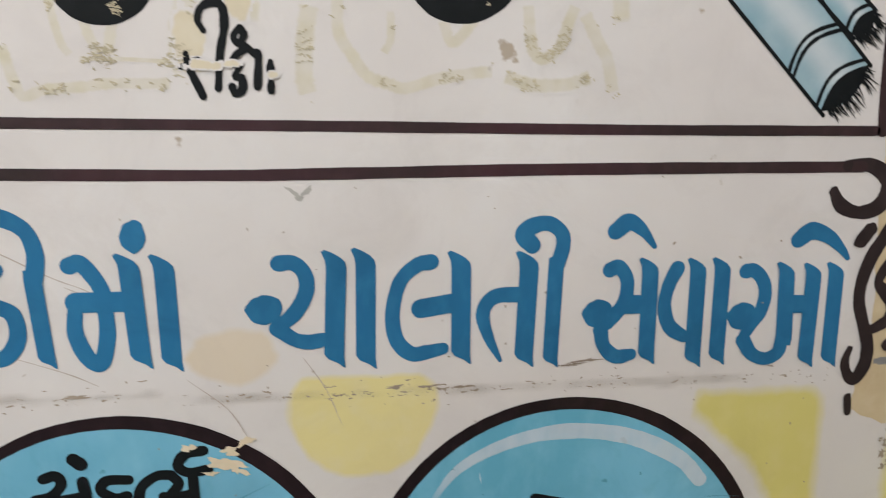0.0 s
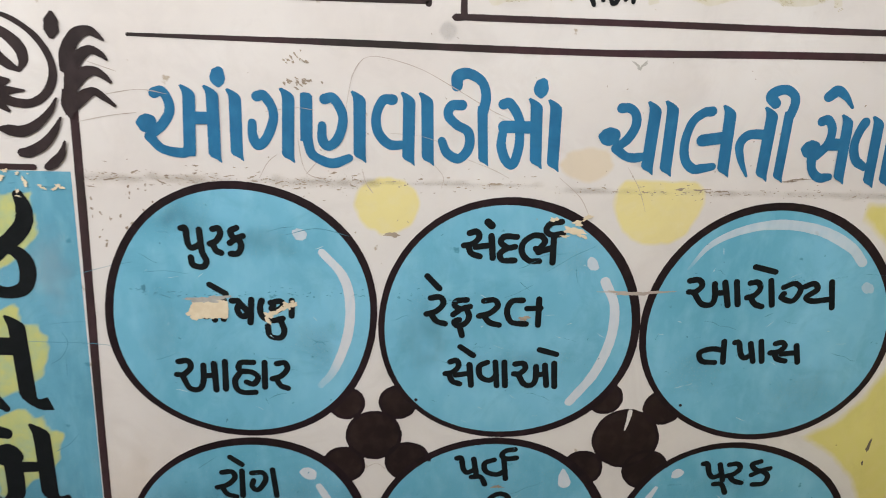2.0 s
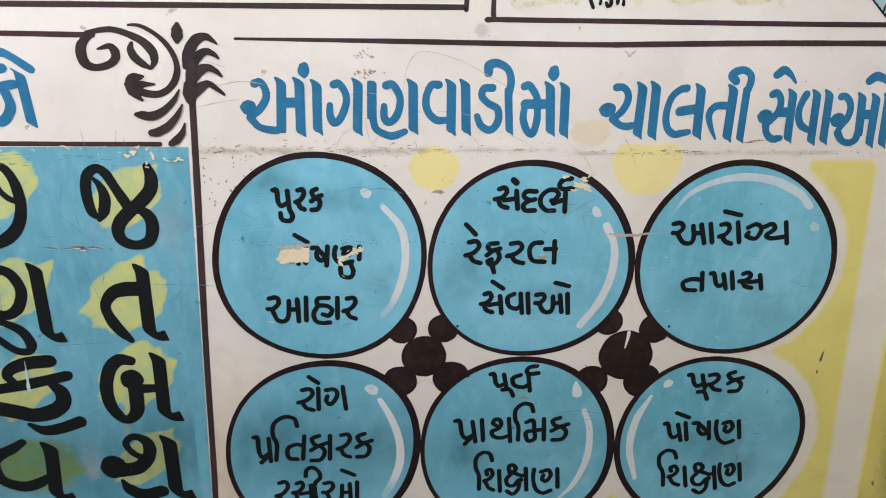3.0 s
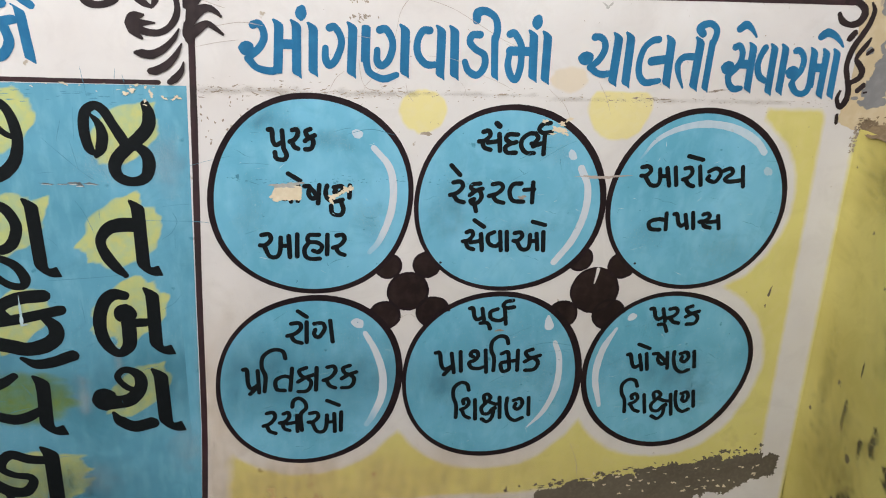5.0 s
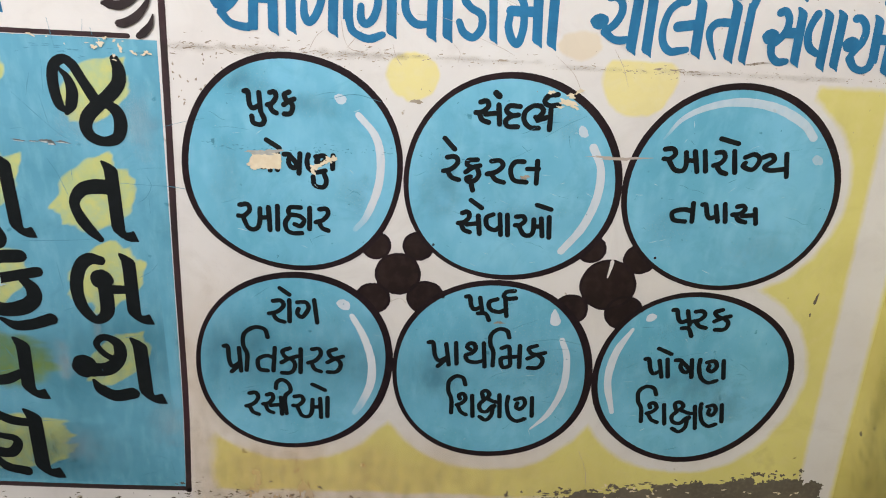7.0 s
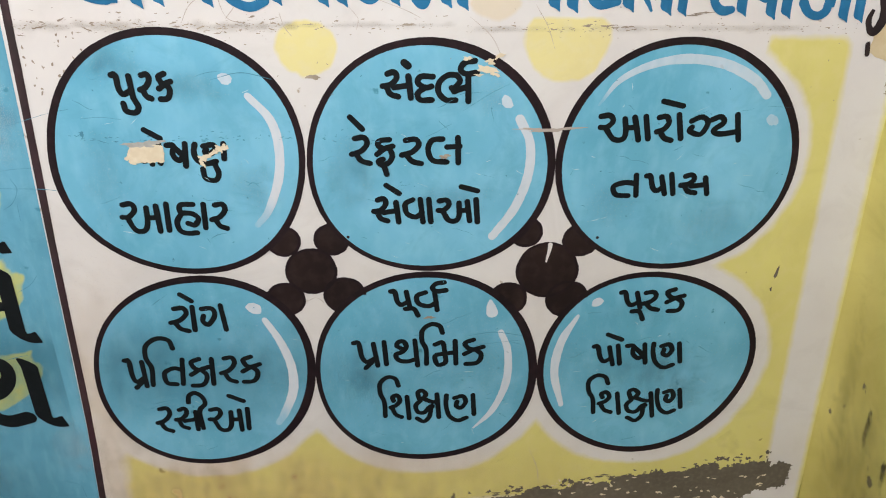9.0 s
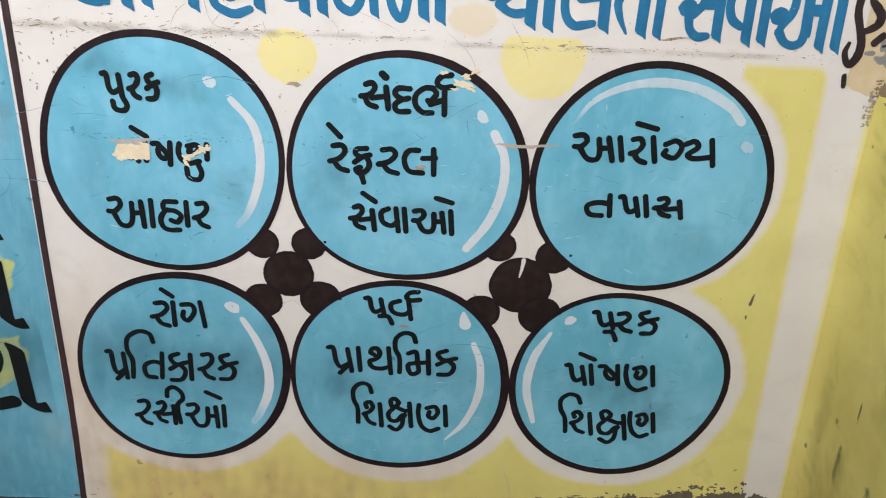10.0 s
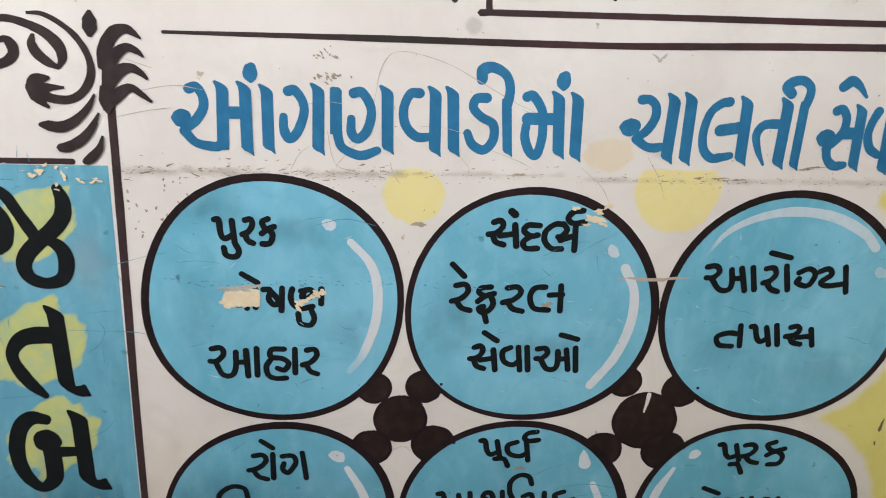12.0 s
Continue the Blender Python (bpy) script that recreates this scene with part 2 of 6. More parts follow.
def fill(bm, ring, depth):
    """A flat face with the outline ring, facing the viewer."""
    area = sum(a[0] * b[1] - b[0] * a[1] for a, b in zip(ring, ring[1:] + ring[:1]))
    if area < 0:
        ring = ring[::-1]
    return bm.faces.new([bm.verts.new((q[0], -depth * FILM, q[1])) for q in ring])


def brush(bm, points, width, depth, nib=(0.0, 0.0), taper=None, rough=0.05, seed=0, steps=7):
    """One brush stroke: a round brush of that width, widened by a flat nib. taper: widths along the stroke, as factors."""
    line = smooth(points, steps)
    nv, rng, last = Vector(nib) / 2, random.Random(seed * 7 + len(points)), len(line) - 1
    left, right, wob, flips = [], [], 0.0, [0, last]
    side = 0
    for i, q in enumerate(line):
        along = (line[min(i + 1, last)] - line[max(i - 1, 0)])
        if along.length < 1e-7:
            along = Vector((1, 0))
        m = Vector((-along.y, along.x)).normalized()
        k = 1.0
        if taper:
            u = i / last * (len(taper) - 1)
            j = min(int(u), len(taper) - 2)
            k = taper[j] + (taper[j + 1] - taper[j]) * (u - j)
        wob = 0.6 * wob + rng.uniform(-rough, rough)
        s = 1 if nv.dot(m) >= 0 else -1
        if side and s != side and nv.length > 0:
            flips.append(i)
        side = s
        off = (nv * s + m * width / 2) * k * (1 + wob)
        left.append(q + off)
        right.append(q - off)
    lift = [depth + 0.0004 * i / last for i in range(last + 1)]
    lv = [bm.verts.new((q.x, -d * FILM, q.y)) for q, d in zip(left, lift)]
    rv = [bm.verts.new((q.x, -d * FILM, q.y)) for q, d in zip(right, lift)]
    for i in range(last):
        quad = [lv[i], rv[i], rv[i + 1], lv[i + 1]]
        turn = sum(a.co.x * c.co.z - c.co.x * a.co.z for a, c in zip(quad, quad[1:] + quad[:1]))
        bm.faces.new(quad if turn >= 0 else quad[::-1])
    for i in flips:
        k = (taper[0] if i == 0 else taper[-1] if i == last else 1.0) if taper else 1.0
        if k < 0.25:
            continue
        r = width / 2 * k
        n = nv * k
        if n.length < 1e-6:
            ring = [line[i] + Vector((math.cos(a), math.sin(a))) * r for a in (j * math.tau / 14 for j in range(14))]
        else:
            base = math.atan2(n.y, n.x)
            ring = [line[i] + n + Vector((math.cos(base + a), math.sin(base + a))) * r for a in (-1.57, -0.6, 0.6, 1.57)]
            ring += [line[i] - n + Vector((math.cos(base + a), math.sin(base + a))) * r for a in (1.57, 2.5, 3.74, 4.71)]
        fill(bm, ring, lift[i] + 0.00008)
    return bm


def blob(x, z, rx, rz, rough=0.25, seed=0, count=18, turn=0.0):
    """A ragged closed outline."""
    rng = random.Random(seed)
    ph = [rng.uniform(0, 6.28) for _ in range(5)]
    ring = []
    for i in range(count):
        a = i / count * math.tau
        k = 1 + rough * (0.5 * math.sin(2 * a + ph[0]) + 0.4 * math.sin(3 * a + ph[1]) + 0.35 * math.sin(5 * a + ph[2]) + 0.3 * math.sin(8 * a + ph[3])) + rough * rng.uniform(-0.35, 0.35)
        u, v = rx * k * math.cos(a), rz * k * math.sin(a)
        ring.append((x + u * math.cos(turn) - v * math.sin(turn), z + u * math.sin(turn) + v * math.cos(turn)))
    return ring


def sprayed(name, ring, feather, depth, material, parent=None, label=""):
    """A patch of paint whose edge thins out over the feather width."""
    bm = bmesh.new()
    lay = bm.verts.layers.float.new("cover")
    n = len(ring)
    area = sum(a[0] * b[1] - b[0] * a[1] for a, b in zip(ring, ring[1:] + ring[:1]))
    if area < 0:
        ring = ring[::-1]
    inner, outer = [], []
    for i, q in enumerate(ring):
        a, b = Vector(ring[i - 1]), Vector(ring[(i + 1) % n])
        d = (b - a).normalized()
        m = Vector((d.y, -d.x))
        iv = bm.verts.new((q[0] - m.x * feather / 2, -depth * FILM, q[1] - m.y * feather / 2))
        ov = bm.verts.new((q[0] + m.x * feather / 2, -depth * FILM, q[1] + m.y * feather / 2))
        iv[lay], ov[lay] = 1.35, -0.35
        inner.append(iv)
        outer.append(ov)
    bm.faces.new(inner)
    for i in range(n):
        j = (i + 1) % n
        bm.faces.new((inner[i], outer[i], outer[j], inner[j]))
    return part(name, bm, material, parent, label)


GLYPHS = {}


def glyph(name, *strokes):
    GLYPHS[name] = strokes


# the painter's small letters, each in a unit box
glyph("pa", [(0.0, 1.0), (0.23, 0.97), (0.3, 0.43), (0.5, 0.19), (0.9, 0.32)], [(0.9, 0.92), (1.0, 0.0)])
glyph("u", [(0.0, 0.79), (0.14, 0.16), (0.76, 0.0), (1.0, 0.42), (0.81, 1.0)])
glyph("ra", [(0.28, 0.98), (0.8, 1.0), (0.96, 0.76), (0.56, 0.49), (0.0, 0.39)], [(0.24, 0.41), (0.52, 0.12), (1.0, 0.0)])
glyph("ka", [(0.52, 1.0), (0.07, 0.89), (0.22, 0.66), (0.52, 0.58)], [(0.0, 0.42), (0.48, 0.58), (1.0, 0.68)], [(0.59, 0.58), (0.85, 0.39), (0.81, 0.16), (0.56, 0.0), (0.04, 0.0)])
glyph("ssa", [(0.0, 0.97), (0.36, 0.94), (0.29, 0.56), (0.54, 0.28), (0.93, 0.38)], [(0.36, 0.91), (0.64, 0.66), (0.93, 0.34)], [(1.0, 1.0), (0.96, 0.0)])
glyph("nna", [(0.05, 1.0), (0.0, 0.63), (0.09, 0.21), (0.37, 0.0), (0.72, 0.09)], [(0.33, 0.88), (0.63, 0.93), (0.72, 0.7), (0.53, 0.49), (0.37, 0.58), (0.42, 0.74)], [(1.0, 0.95), (1.0, 0.21)])
glyph("a", [(0.05, 0.98), (0.29, 1.0), (0.36, 0.78), (0.18, 0.56), (0.0, 0.56)], [(0.15, 0.49), (0.31, 0.09), (0.55, 0.04), (0.67, 0.29), (0.69, 0.84)], [(0.69, 0.49), (0.96, 0.49)], [(0.96, 0.89), (1.0, 0.0)])
glyph("aa", [(0.0, 1.0), (0.1, 0.0)])
glyph("ha", [(0.81, 1.0), (0.25, 1.0), (0.22, 0.75), (0.72, 0.68), (1.0, 0.5), (0.81, 0.28), (0.5, 0.35)], [(0.22, 0.68), (0.0, 0.42), (0.09, 0.12), (0.41, 0.0), (0.88, 0.0)])
glyph("sa", [(0.21, 0.95), (0.46, 1.0), (0.54, 0.79), (0.31, 0.55), (0.0, 0.5)], [(0.15, 0.45), (0.26, 0.19), (0.54, 0.07)], [(0.41, 0.43), (0.95, 0.48)], [(0.97, 0.83), (1.0, 0.0)])
glyph("dot", [(0.0, 1.0), (1.0, 0.0)])
glyph("da", [(1.0, 0.97), (0.28, 1.0), (0.04, 0.76), (0.48, 0.54), (0.88, 0.57)], [(0.48, 0.54), (0.0, 0.32), (0.12, 0.03), (0.84, 0.0)])
glyph("bha", [(0.61, 1.0), (0.33, 1.0), (0.04, 0.76), (0.0, 0.39), (0.22, 0.1), (0.54, 0.07)], [(0.61, 1.0), (0.72, 0.78), (0.52, 0.49), (0.59, 0.44), (0.98, 0.56)], [(1.0, 0.98), (0.96, 0.0)], [(0.43, 0.54), (0.57, 0.44), (0.48, 0.41), (0.61, 0.56)])
glyph("reph", [(0.92, 1.0), (0.28, 0.89), (0.0, 0.37), (0.32, 0.0), (1.0, 0.05)])
glyph("e", [(0.0, 1.0), (1.0, 0.0)])
glyph("pha", [(0.83, 1.0), (0.25, 0.98), (0.12, 0.85), (0.46, 0.74)], [(0.0, 0.6), (0.46, 0.74), (1.0, 0.81)], [(0.79, 0.75), (0.92, 0.53), (0.67, 0.34), (0.21, 0.28), (0.04, 0.4), (0.33, 0.45)], [(0.33, 0.3), (0.46, 0.0)])
glyph("la", [(0.48, 0.97), (0.16, 0.95), (0.0, 0.6), (0.12, 0.15), (0.56, 0.05)], [(0.6, 0.65), (1.0, 0.65)], [(0.96, 1.0), (0.92, 0.0)])
glyph("va", [(0.48, 1.0), (0.0, 0.84), (0.04, 0.42), (0.57, 0.24), (1.0, 0.42)], [(0.96, 1.0), (1.0, 0.0)])
glyph("ga", [(0.0, 0.89), (0.44, 0.89), (0.56, 0.61), (0.24, 0.24), (0.0, 0.39), (0.06, 0.61)], [(0.85, 1.0), (1.0, 0.0)])
glyph("ta", [(0.97, 0.56), (0.51, 0.66), (0.0, 0.5), (0.06, 0.09), (0.57, 0.0)], [(1.0, 1.0), (0.91, 0.0)])
glyph("tha", [(0.25, 0.74), (0.09, 0.84), (0.19, 0.98), (0.44, 0.98), (0.53, 0.77), (0.31, 0.58), (0.0, 0.49), (0.12, 0.26), (0.53, 0.19), (0.94, 0.26)], [(0.97, 1.0), (1.0, 0.0)])
glyph("ma", [(0.06, 0.89), (0.42, 0.95), (0.48, 0.45), (0.48, 0.08), (0.12, 0.0), (0.0, 0.34), (0.12, 0.45)], [(0.09, 0.45), (0.97, 0.5)], [(1.0, 1.0), (0.97, 0.0)])
glyph("sha", [(0.21, 0.78), (0.18, 0.95), (0.46, 1.0), (0.57, 0.78), (0.32, 0.59), (0.0, 0.51)], [(0.07, 0.49), (0.25, 0.2), (0.57, 0.07)], [(1.0, 0.93), (1.0, 0.0)])
glyph("ksha", [(0.18, 0.76), (0.15, 0.94), (0.35, 1.0), (0.5, 0.86), (0.24, 0.69), (0.0, 0.53), (0.06, 0.33), (0.35, 0.29), (0.59, 0.45), (0.76, 0.49), (0.59, 0.35)], [(0.65, 0.35), (0.56, 0.14), (0.29, 0.0), (0.0, 0.12)], [(0.35, 0.75), (0.74, 0.63), (0.97, 0.63)], [(1.0, 0.86), (1.0, 0.12)])
glyph("i", [(1.0, 0.77), (0.88, 0.95), (0.47, 1.0), (0.06, 0.86), (0.0, 0.6), (0.16, 0.37), (0.12, 0.0)])
glyph("ii", [(0.0, 0.75), (0.08, 0.93), (0.46, 1.0), (0.88, 0.88), (1.0, 0.68), (0.62, 0.49), (0.71, 0.0)])
glyph("pr", [(0.0, 0.0), (1.0, 1.0)])
glyph("uu", [(0.0, 1.0), (0.71, 0.93), (1.0, 0.0)])
glyph("gh", [(0.13, 0.8), (0.7, 1.0), (1.0, 0.64), (0.57, 0.0), (0.0, 0.2), (0.13, 0.44)])
glyph("ya", [(0.0, 0.85), (0.35, 0.95), (0.46, 0.72), (0.05, 0.44), (0.27, 0.28), (0.95, 0.33)], [(1.0, 1.0), (1.0, 0.0)])


def word(parent, depth, lean, rise, letters, width=0.0073):
    """A hand-painted word: one mesh a letter under the word."""
    bm = None
    whole = new("word")
    whole.empty_display_size = 0.01
    whole.parent = parent
    for k, (name, x, z, w, h) in enumerate(letters):
        bm = bmesh.new()
        for j, stroke in enumerate(GLYPHS[name]):
            pts = [(x + u * w + v * h * lean, z + v * h + u * w * rise) for u, v in stroke]
            brush(bm, pts, width * (1.25 if name == "dot" else 1.0), depth + 0.0006 * j, seed=k * 5 + j, rough=0.04)
        part("letter", bm, M_BLACK, whole)
    return whole


def big_letter(name, x, z, strokes, parent, depth, width, nib, material, blot=1.0):
    """A broad-brush letter: a flat slanted nib for the stems, a rounder one for the bowls; strokes in millimetres from (x, z)."""
    bm = bmesh.new()
    for j, stroke in enumerate(strokes):
        pts = [(x + u / 1000, z + v / 1000) for u, v in stroke]
        dx, dz = max(u for u, v in stroke) - min(u for u, v in stroke), max(v for u, v in stroke) - min(v for u, v in stroke)
        if len(stroke) == 2 and max(dx, dz) < 14:
            brush(bm, pts, width * blot, depth + 0.0006 * j, (0.002, -0.001), rough=0.03, seed=j)
        elif dz > 24 and dx < 0.35 * dz:
            a = Vector(pts[0])
            pts = [a + Vector((-0.0045, 0.0008)), a + Vector((-0.0006, -0.0045))] + pts[1:]
            brush(bm, pts, 0.0022, depth + 0.0006 * j, nib, rough=0.012, seed=len(strokes) + j)
        else:
            brush(bm, pts, width, depth + 0.0006 * j, (nib[0] * 0.22, nib[1] * 0.22), rough=0.03, seed=len(strokes) + j)
    return part(name, bm, material, parent)


def laid(name, x0, x1, z0, z1, step, thick, depth, material, parent=None, label=""):
    """A coat of uneven thickness: thick(x, z) runs from 0 (bare) to 1 (opaque)."""
    bm = bmesh.new()
    lay = bm.verts.layers.float.new("cover")
    made = {}
    for i in range(int((x1 - x0) / step)):
        for j in range(int((z1 - z0) / step)):
            ring = ((i, j), (i + 1, j), (i + 1, j + 1), (i, j + 1))
            c = [thick(x0 + a * step, z0 + e * step) for a, e in ring]
            if max(c) <= 0.0:
                continue
            for key, v in zip(ring, c):
                if key not in made:
                    made[key] = bm.verts.new((x0 + key[0] * step, -depth * FILM, z0 + key[1] * step))
                    made[key][lay] = -0.35 + 1.7 * v
            bm.faces.new([made[key] for key in ring])
    return part(name, bm, material, parent, label)


def rise(v, lo, hi):
    v = min(1.0, max(0.0, (v - lo) / (hi - lo)))
    return v * v * (3 - 2 * v)


def daub(x, z, rx, rz, seed, rough=0.3, soft=0.3, most=1.0, grain=60.0, turn=0.0):
    """Thickness of a scrubbed dab with a ragged, thinning edge."""
    def thick(px, pz):
        n = noise.noise((px * grain, pz * grain, seed)) + 0.6 * noise.noise((px * grain * 3, pz * grain * 2, seed + 5))
        u, v = (px - x) * math.cos(turn) + (pz - z) * math.sin(turn), (pz - z) * math.cos(turn) - (px - x) * math.sin(turn)
        return most * rise(1 - math.hypot(u / rx, v / rz) + rough * n, -soft / 2, soft)
    return thick


def swath(x, z, long, short, turn, seed, most, soft):
    """Thickness of a dab scrubbed to and fro along one slant: bristle streaks run along it and leave its two ends frayed."""
    def thick(px, pz):
        u, v = (px - x) * math.cos(turn) + (pz - z) * math.sin(turn), (pz - z) * math.cos(turn) - (px - x) * math.sin(turn)
        fray = noise.noise((u * 12, v * 48, seed)) + 0.35 * noise.noise((u * 18, v * 150, seed + 3))
        edge = noise.noise((u * 40, v * 40, seed + 7))
        body = 1 - math.hypot(u / long, v / short) + 0.26 * fray * min(1.0, abs(u) / long) + 0.14 * edge
        return most * rise(body, -soft / 2, soft) * (1 + 0.16 * fray)
    return thick


# ---- the painted wall, and an added unseen enclosure: walls, floor, ceiling ----
def corner_x(z):
    """The inner corner where the low side wall meets the painted wall."""
    return 1.045 + (1.226 - z) * 0.044


tagged(part("wall_north", box(-2.2, 2.4, 0.0, 0.23, 0.0, 2.95), M_WALL), "white distempered masonry wall with hand-painted panels", "wall", kind="structure")
# the rest is added out of view; the dark floor limits bounced light
tagged(part("floor", box(-2.2, 2.4, -2.0, 0.0, -0.12, 0.0), M_FLOOR), "added unseen grey cement floor, dark to limit bounced light", "floor", kind="structure")
tagged(part("ceiling", box(-2.2, 2.4, -2.0, 0.23, 2.95, 3.1), M_CEIL), "added unseen whitewashed ceiling", "ceiling", kind="structure")
tagged(part("wall_west", box(-2.4, -2.2, -2.0, 0.23, 0.0, 2.95), M_CREAM), "added unseen plain cream side wall", "wall", kind="structure")
tagged(part("wall_east", box(2.4, 2.6, -2.0, 0.23, 0.0, 2.95), M_CREAM), "added unseen plain cream side wall", "wall", kind="structure")
# added unseen wall: its thickness and high opening keep light off the wall's foot
bm = bmesh.new()
box(-2.4, -1.6, -2.0, -1.6, 0.0, 2.95, bm)
box(0.9, 2.6, -2.0, -1.6, 0.0, 2.95, bm)
box(-1.6, 0.9, -2.0, -1.6, 2.85, 2.95, bm)
box(-1.6, 0.9, -2.0, -1.6, 0.0, 2.05, bm)
tagged(part("unseen_wall_south", bm, M_WALL), "added unseen white wall whose high wide opening shapes the light", "wall", kind="structure")
bm = bmesh.new()
box(-40, 40, -60, -2.2, -0.4, -0.15, bm)
tagged(part("ground", bm, M_FLOOR), "added unseen bare earth outside the enclosure", "ground", kind="structure")


# ---- low side wall with a broken ledge, limewashed yellow ----
def low_wall():
    bm = bmesh.new()
    rng = random.Random(4)
    rows, cols = 26, 30
    top, length = 1.252, 1.5
    grid = []
    for i in range(rows + 1):
        z = top * i / rows
        line = []
        for j in range(cols + 1):
            y = -length * (j / cols) ** 1.4
            bulge = 0.004 * noise.noise((y * 6, z * 5, 1.0))
            round_in = 0.012 * math.exp(y / 0.012)
            zz = z + (0.007 * noise.noise((y * 16, 3.0, 0)) if i == rows else 0)
            line.append(bm.verts.new((corner_x(z) + bulge - round_in, y, zz)))
        grid.append(line)
    for i in range(rows):
        for j in range(cols):
            bm.faces.new((grid[i][j], grid[i + 1][j], grid[i + 1][j + 1], grid[i][j + 1]))
    for f in bm.faces:
        f.smooth = True
    # end, far side and back close the block
    front = [grid[i][cols] for i in range(rows + 1)]
    far = [bm.verts.new((1.42, -length, top)), bm.verts.new((1.42, -length, 0))]
    bm.faces.new(front + far)
    back_top, back_low = bm.verts.new((1.42, 0, top)), bm.verts.new((1.42, 0, 0))
    bm.faces.new((far[0], back_top, back_low, far[1]))
    body = part("wall_low_side", bm, M_OLIVE)
    tagged(body, "yellow limewashed low side wall, stained and scraped", "wall", kind="structure")
    # crumbled top
    bm = bmesh.new()
    n, m = 46, 10
    g = []
    for i in range(n + 1):
        y = -length * (i / n) ** 1.6
        row = []
        for j in range(m + 1):
            x = corner_x(top) - 0.006 * (j == 0) + (1.42 - corner_x(top)) * (j / m) ** 1.6
            h = 0.006 * noise.noise((x * 30, y * 30, 2)) + 0.004 * noise.noise((x * 90, y * 90, 5))
            row.append(bm.verts.new((x + 0.004 * noise.noise((y * 40, 1, 1)), y, top + 0.006 + h - 0.012 * (j == 0))))
        g.append(row)
    for i in range(n):
        for j in range(m):
            bm.faces.new((g[i][j], g[i + 1][j], g[i + 1][j + 1], g[i][j + 1]))
    part("ledge", bm, M_LEDGE, body, "crumbled dusty brown ledge")


low_wall()

# ---- yellow and white grounds behind the circles ----
RIMS = [
    (0.1636, 1.1346, 0.1587, -0.0035, 0.0007, -0.0005, -0.0006, -0.0011, 0.0014),
    (0.4716, 1.1268, 0.1555, -0.0006, -0.0012, 0.0009, -0.0016, -0.0008, 0.0000),
    (0.7803, 1.1258, 0.1554, -0.0011, -0.0025, 0.0003, -0.0010, -0.0001, 0.0002),
    (0.1557, 0.8086, 0.1595, -0.0048, 0.0054, 0.0001, 0.0003, -0.0014, -0.0002),
    (0.4658, 0.8067, 0.1626, -0.0036, -0.0006, 0.0005, -0.0009, -0.0015, -0.0006),
    (0.7795, 0.8083, 0.1585, -0.0013, -0.0001, 0.0009, 0.0020, 0.0001, 0.0015),
]


def rim(spec, grow=0.0, count=72):
    cx, cz, r, *h = spec
    ring = []
    for i in range(count):
        a = i / count * math.tau
        k = r + grow + sum(h[2 * j] * math.cos((j + 2) * a) + h[2 * j + 1] * math.sin((j + 2) * a) for j in range(3))
        ring.append((cx + k * math.cos(a), cz + k * math.sin(a)))
    return ring


def dense(ring, step=0.012):
    outl = []
    for a, b in zip(ring, ring[1:] + ring[:1]):
        n = max(1, int((Vector(b) - Vector(a)).length / step))
        outl += [(a[0] + (b[0] - a[0]) * i / n, a[1] + (b[1] - a[1]) * i / n) for i in range(n)]
    return outl


def rim_gap(x, z, spec):
    """How far (x, z) lies outside a circle's rim."""
    cx, cz, r, *h = spec
    a = math.atan2(z - cz, x - cx)
    return math.hypot(x - cx, z - cz) - r - sum(h[2 * j] * math.cos((j + 2) * a) + h[2 * j + 1] * math.sin((j + 2) * a) for j in range(3))


def ground_cover(x, z):
    """How thick the yellow lies: it keeps clear of the circles, of the white stripe and of the wall's foot."""
    w = 0.006 * noise.noise((x * 9, z * 9, 0)) + 0.003 * noise.noise((x * 30, z * 30, 4))
    clear = min(rim_gap(x, z, s) - g for s, g in zip(RIMS, (0.020, 0.020, 0.0085, 0.023, 0.023, 0.020)))
    right = 0.972 + (1.275 - z) * 0.044 - x
    left = 0.5 * (x - 0.012 - 0.5 * max(0.0, z - 0.66))
    top = 1.286 - z
    # the yellow lies below the lower circles and outside the last ones only
    open_side = max(0.745 - z, (x - 0.80) if z < 1.17 else x - 0.868 + 0.15 * (1.281 - z))
    if 0.915 > z > 0.70 and x < 0.80:
        open_side = -0.05 if z > 0.745 else open_side
    foot = z - 0.548 - 0.012 * x
    corner = 0.018 - math.hypot(max(0.0, 0.018 - right), max(0.0, 0.018 - top))
    return rise(min(clear + w, 2 * right + 0.3 * w, left + w, 2 * top + 0.4 * w, 2 * open_side if z > 1.17 else open_side, foot + w, corner), -0.007, 0.015)


tagged(laid("painted_ground", -0.010, 1.013, 0.535, 1.300, 0.0055, ground_cover, 0.0004, M_YELLOW), "lemon yellow painted ground with soft sprayed edges", "wall painting")
tagged(laid("painted_dab", 0.28, 0.376, 1.225, 1.318, 0.003, daub(0.328, 1.271, 0.037, 0.034, 3, 0.10, 0.16, 0.95, 40), 0.0006, M_PALE), "pale yellow round dab of paint on the white wall", "wall painting", "yellow dabs")
large = daub(0.629, 1.280, 0.052, 0.052, 5, 0.06, 0.12, 0.9, 40)
tagged(laid("painted_dab", 0.568, 0.690, 1.215, 1.320, 0.003, lambda x, z: large(x, z) * rise(1.309 + 0.002 * noise.noise((x * 60, 1, 0)) - z, 0, 0.007), 0.0006, M_PALE), "large pale yellow dab of paint cut straight at its top", "wall painting", "yellow dabs")
M_DIRT = paint("dirty_yellow_smudge", (0.34, 0.27, 0.10), (0.26, 0.21, 0.09), (0.42, 0.34, 0.14), 0.75, 60, 0.0, 0.1, over="lemon_yellow_paint")
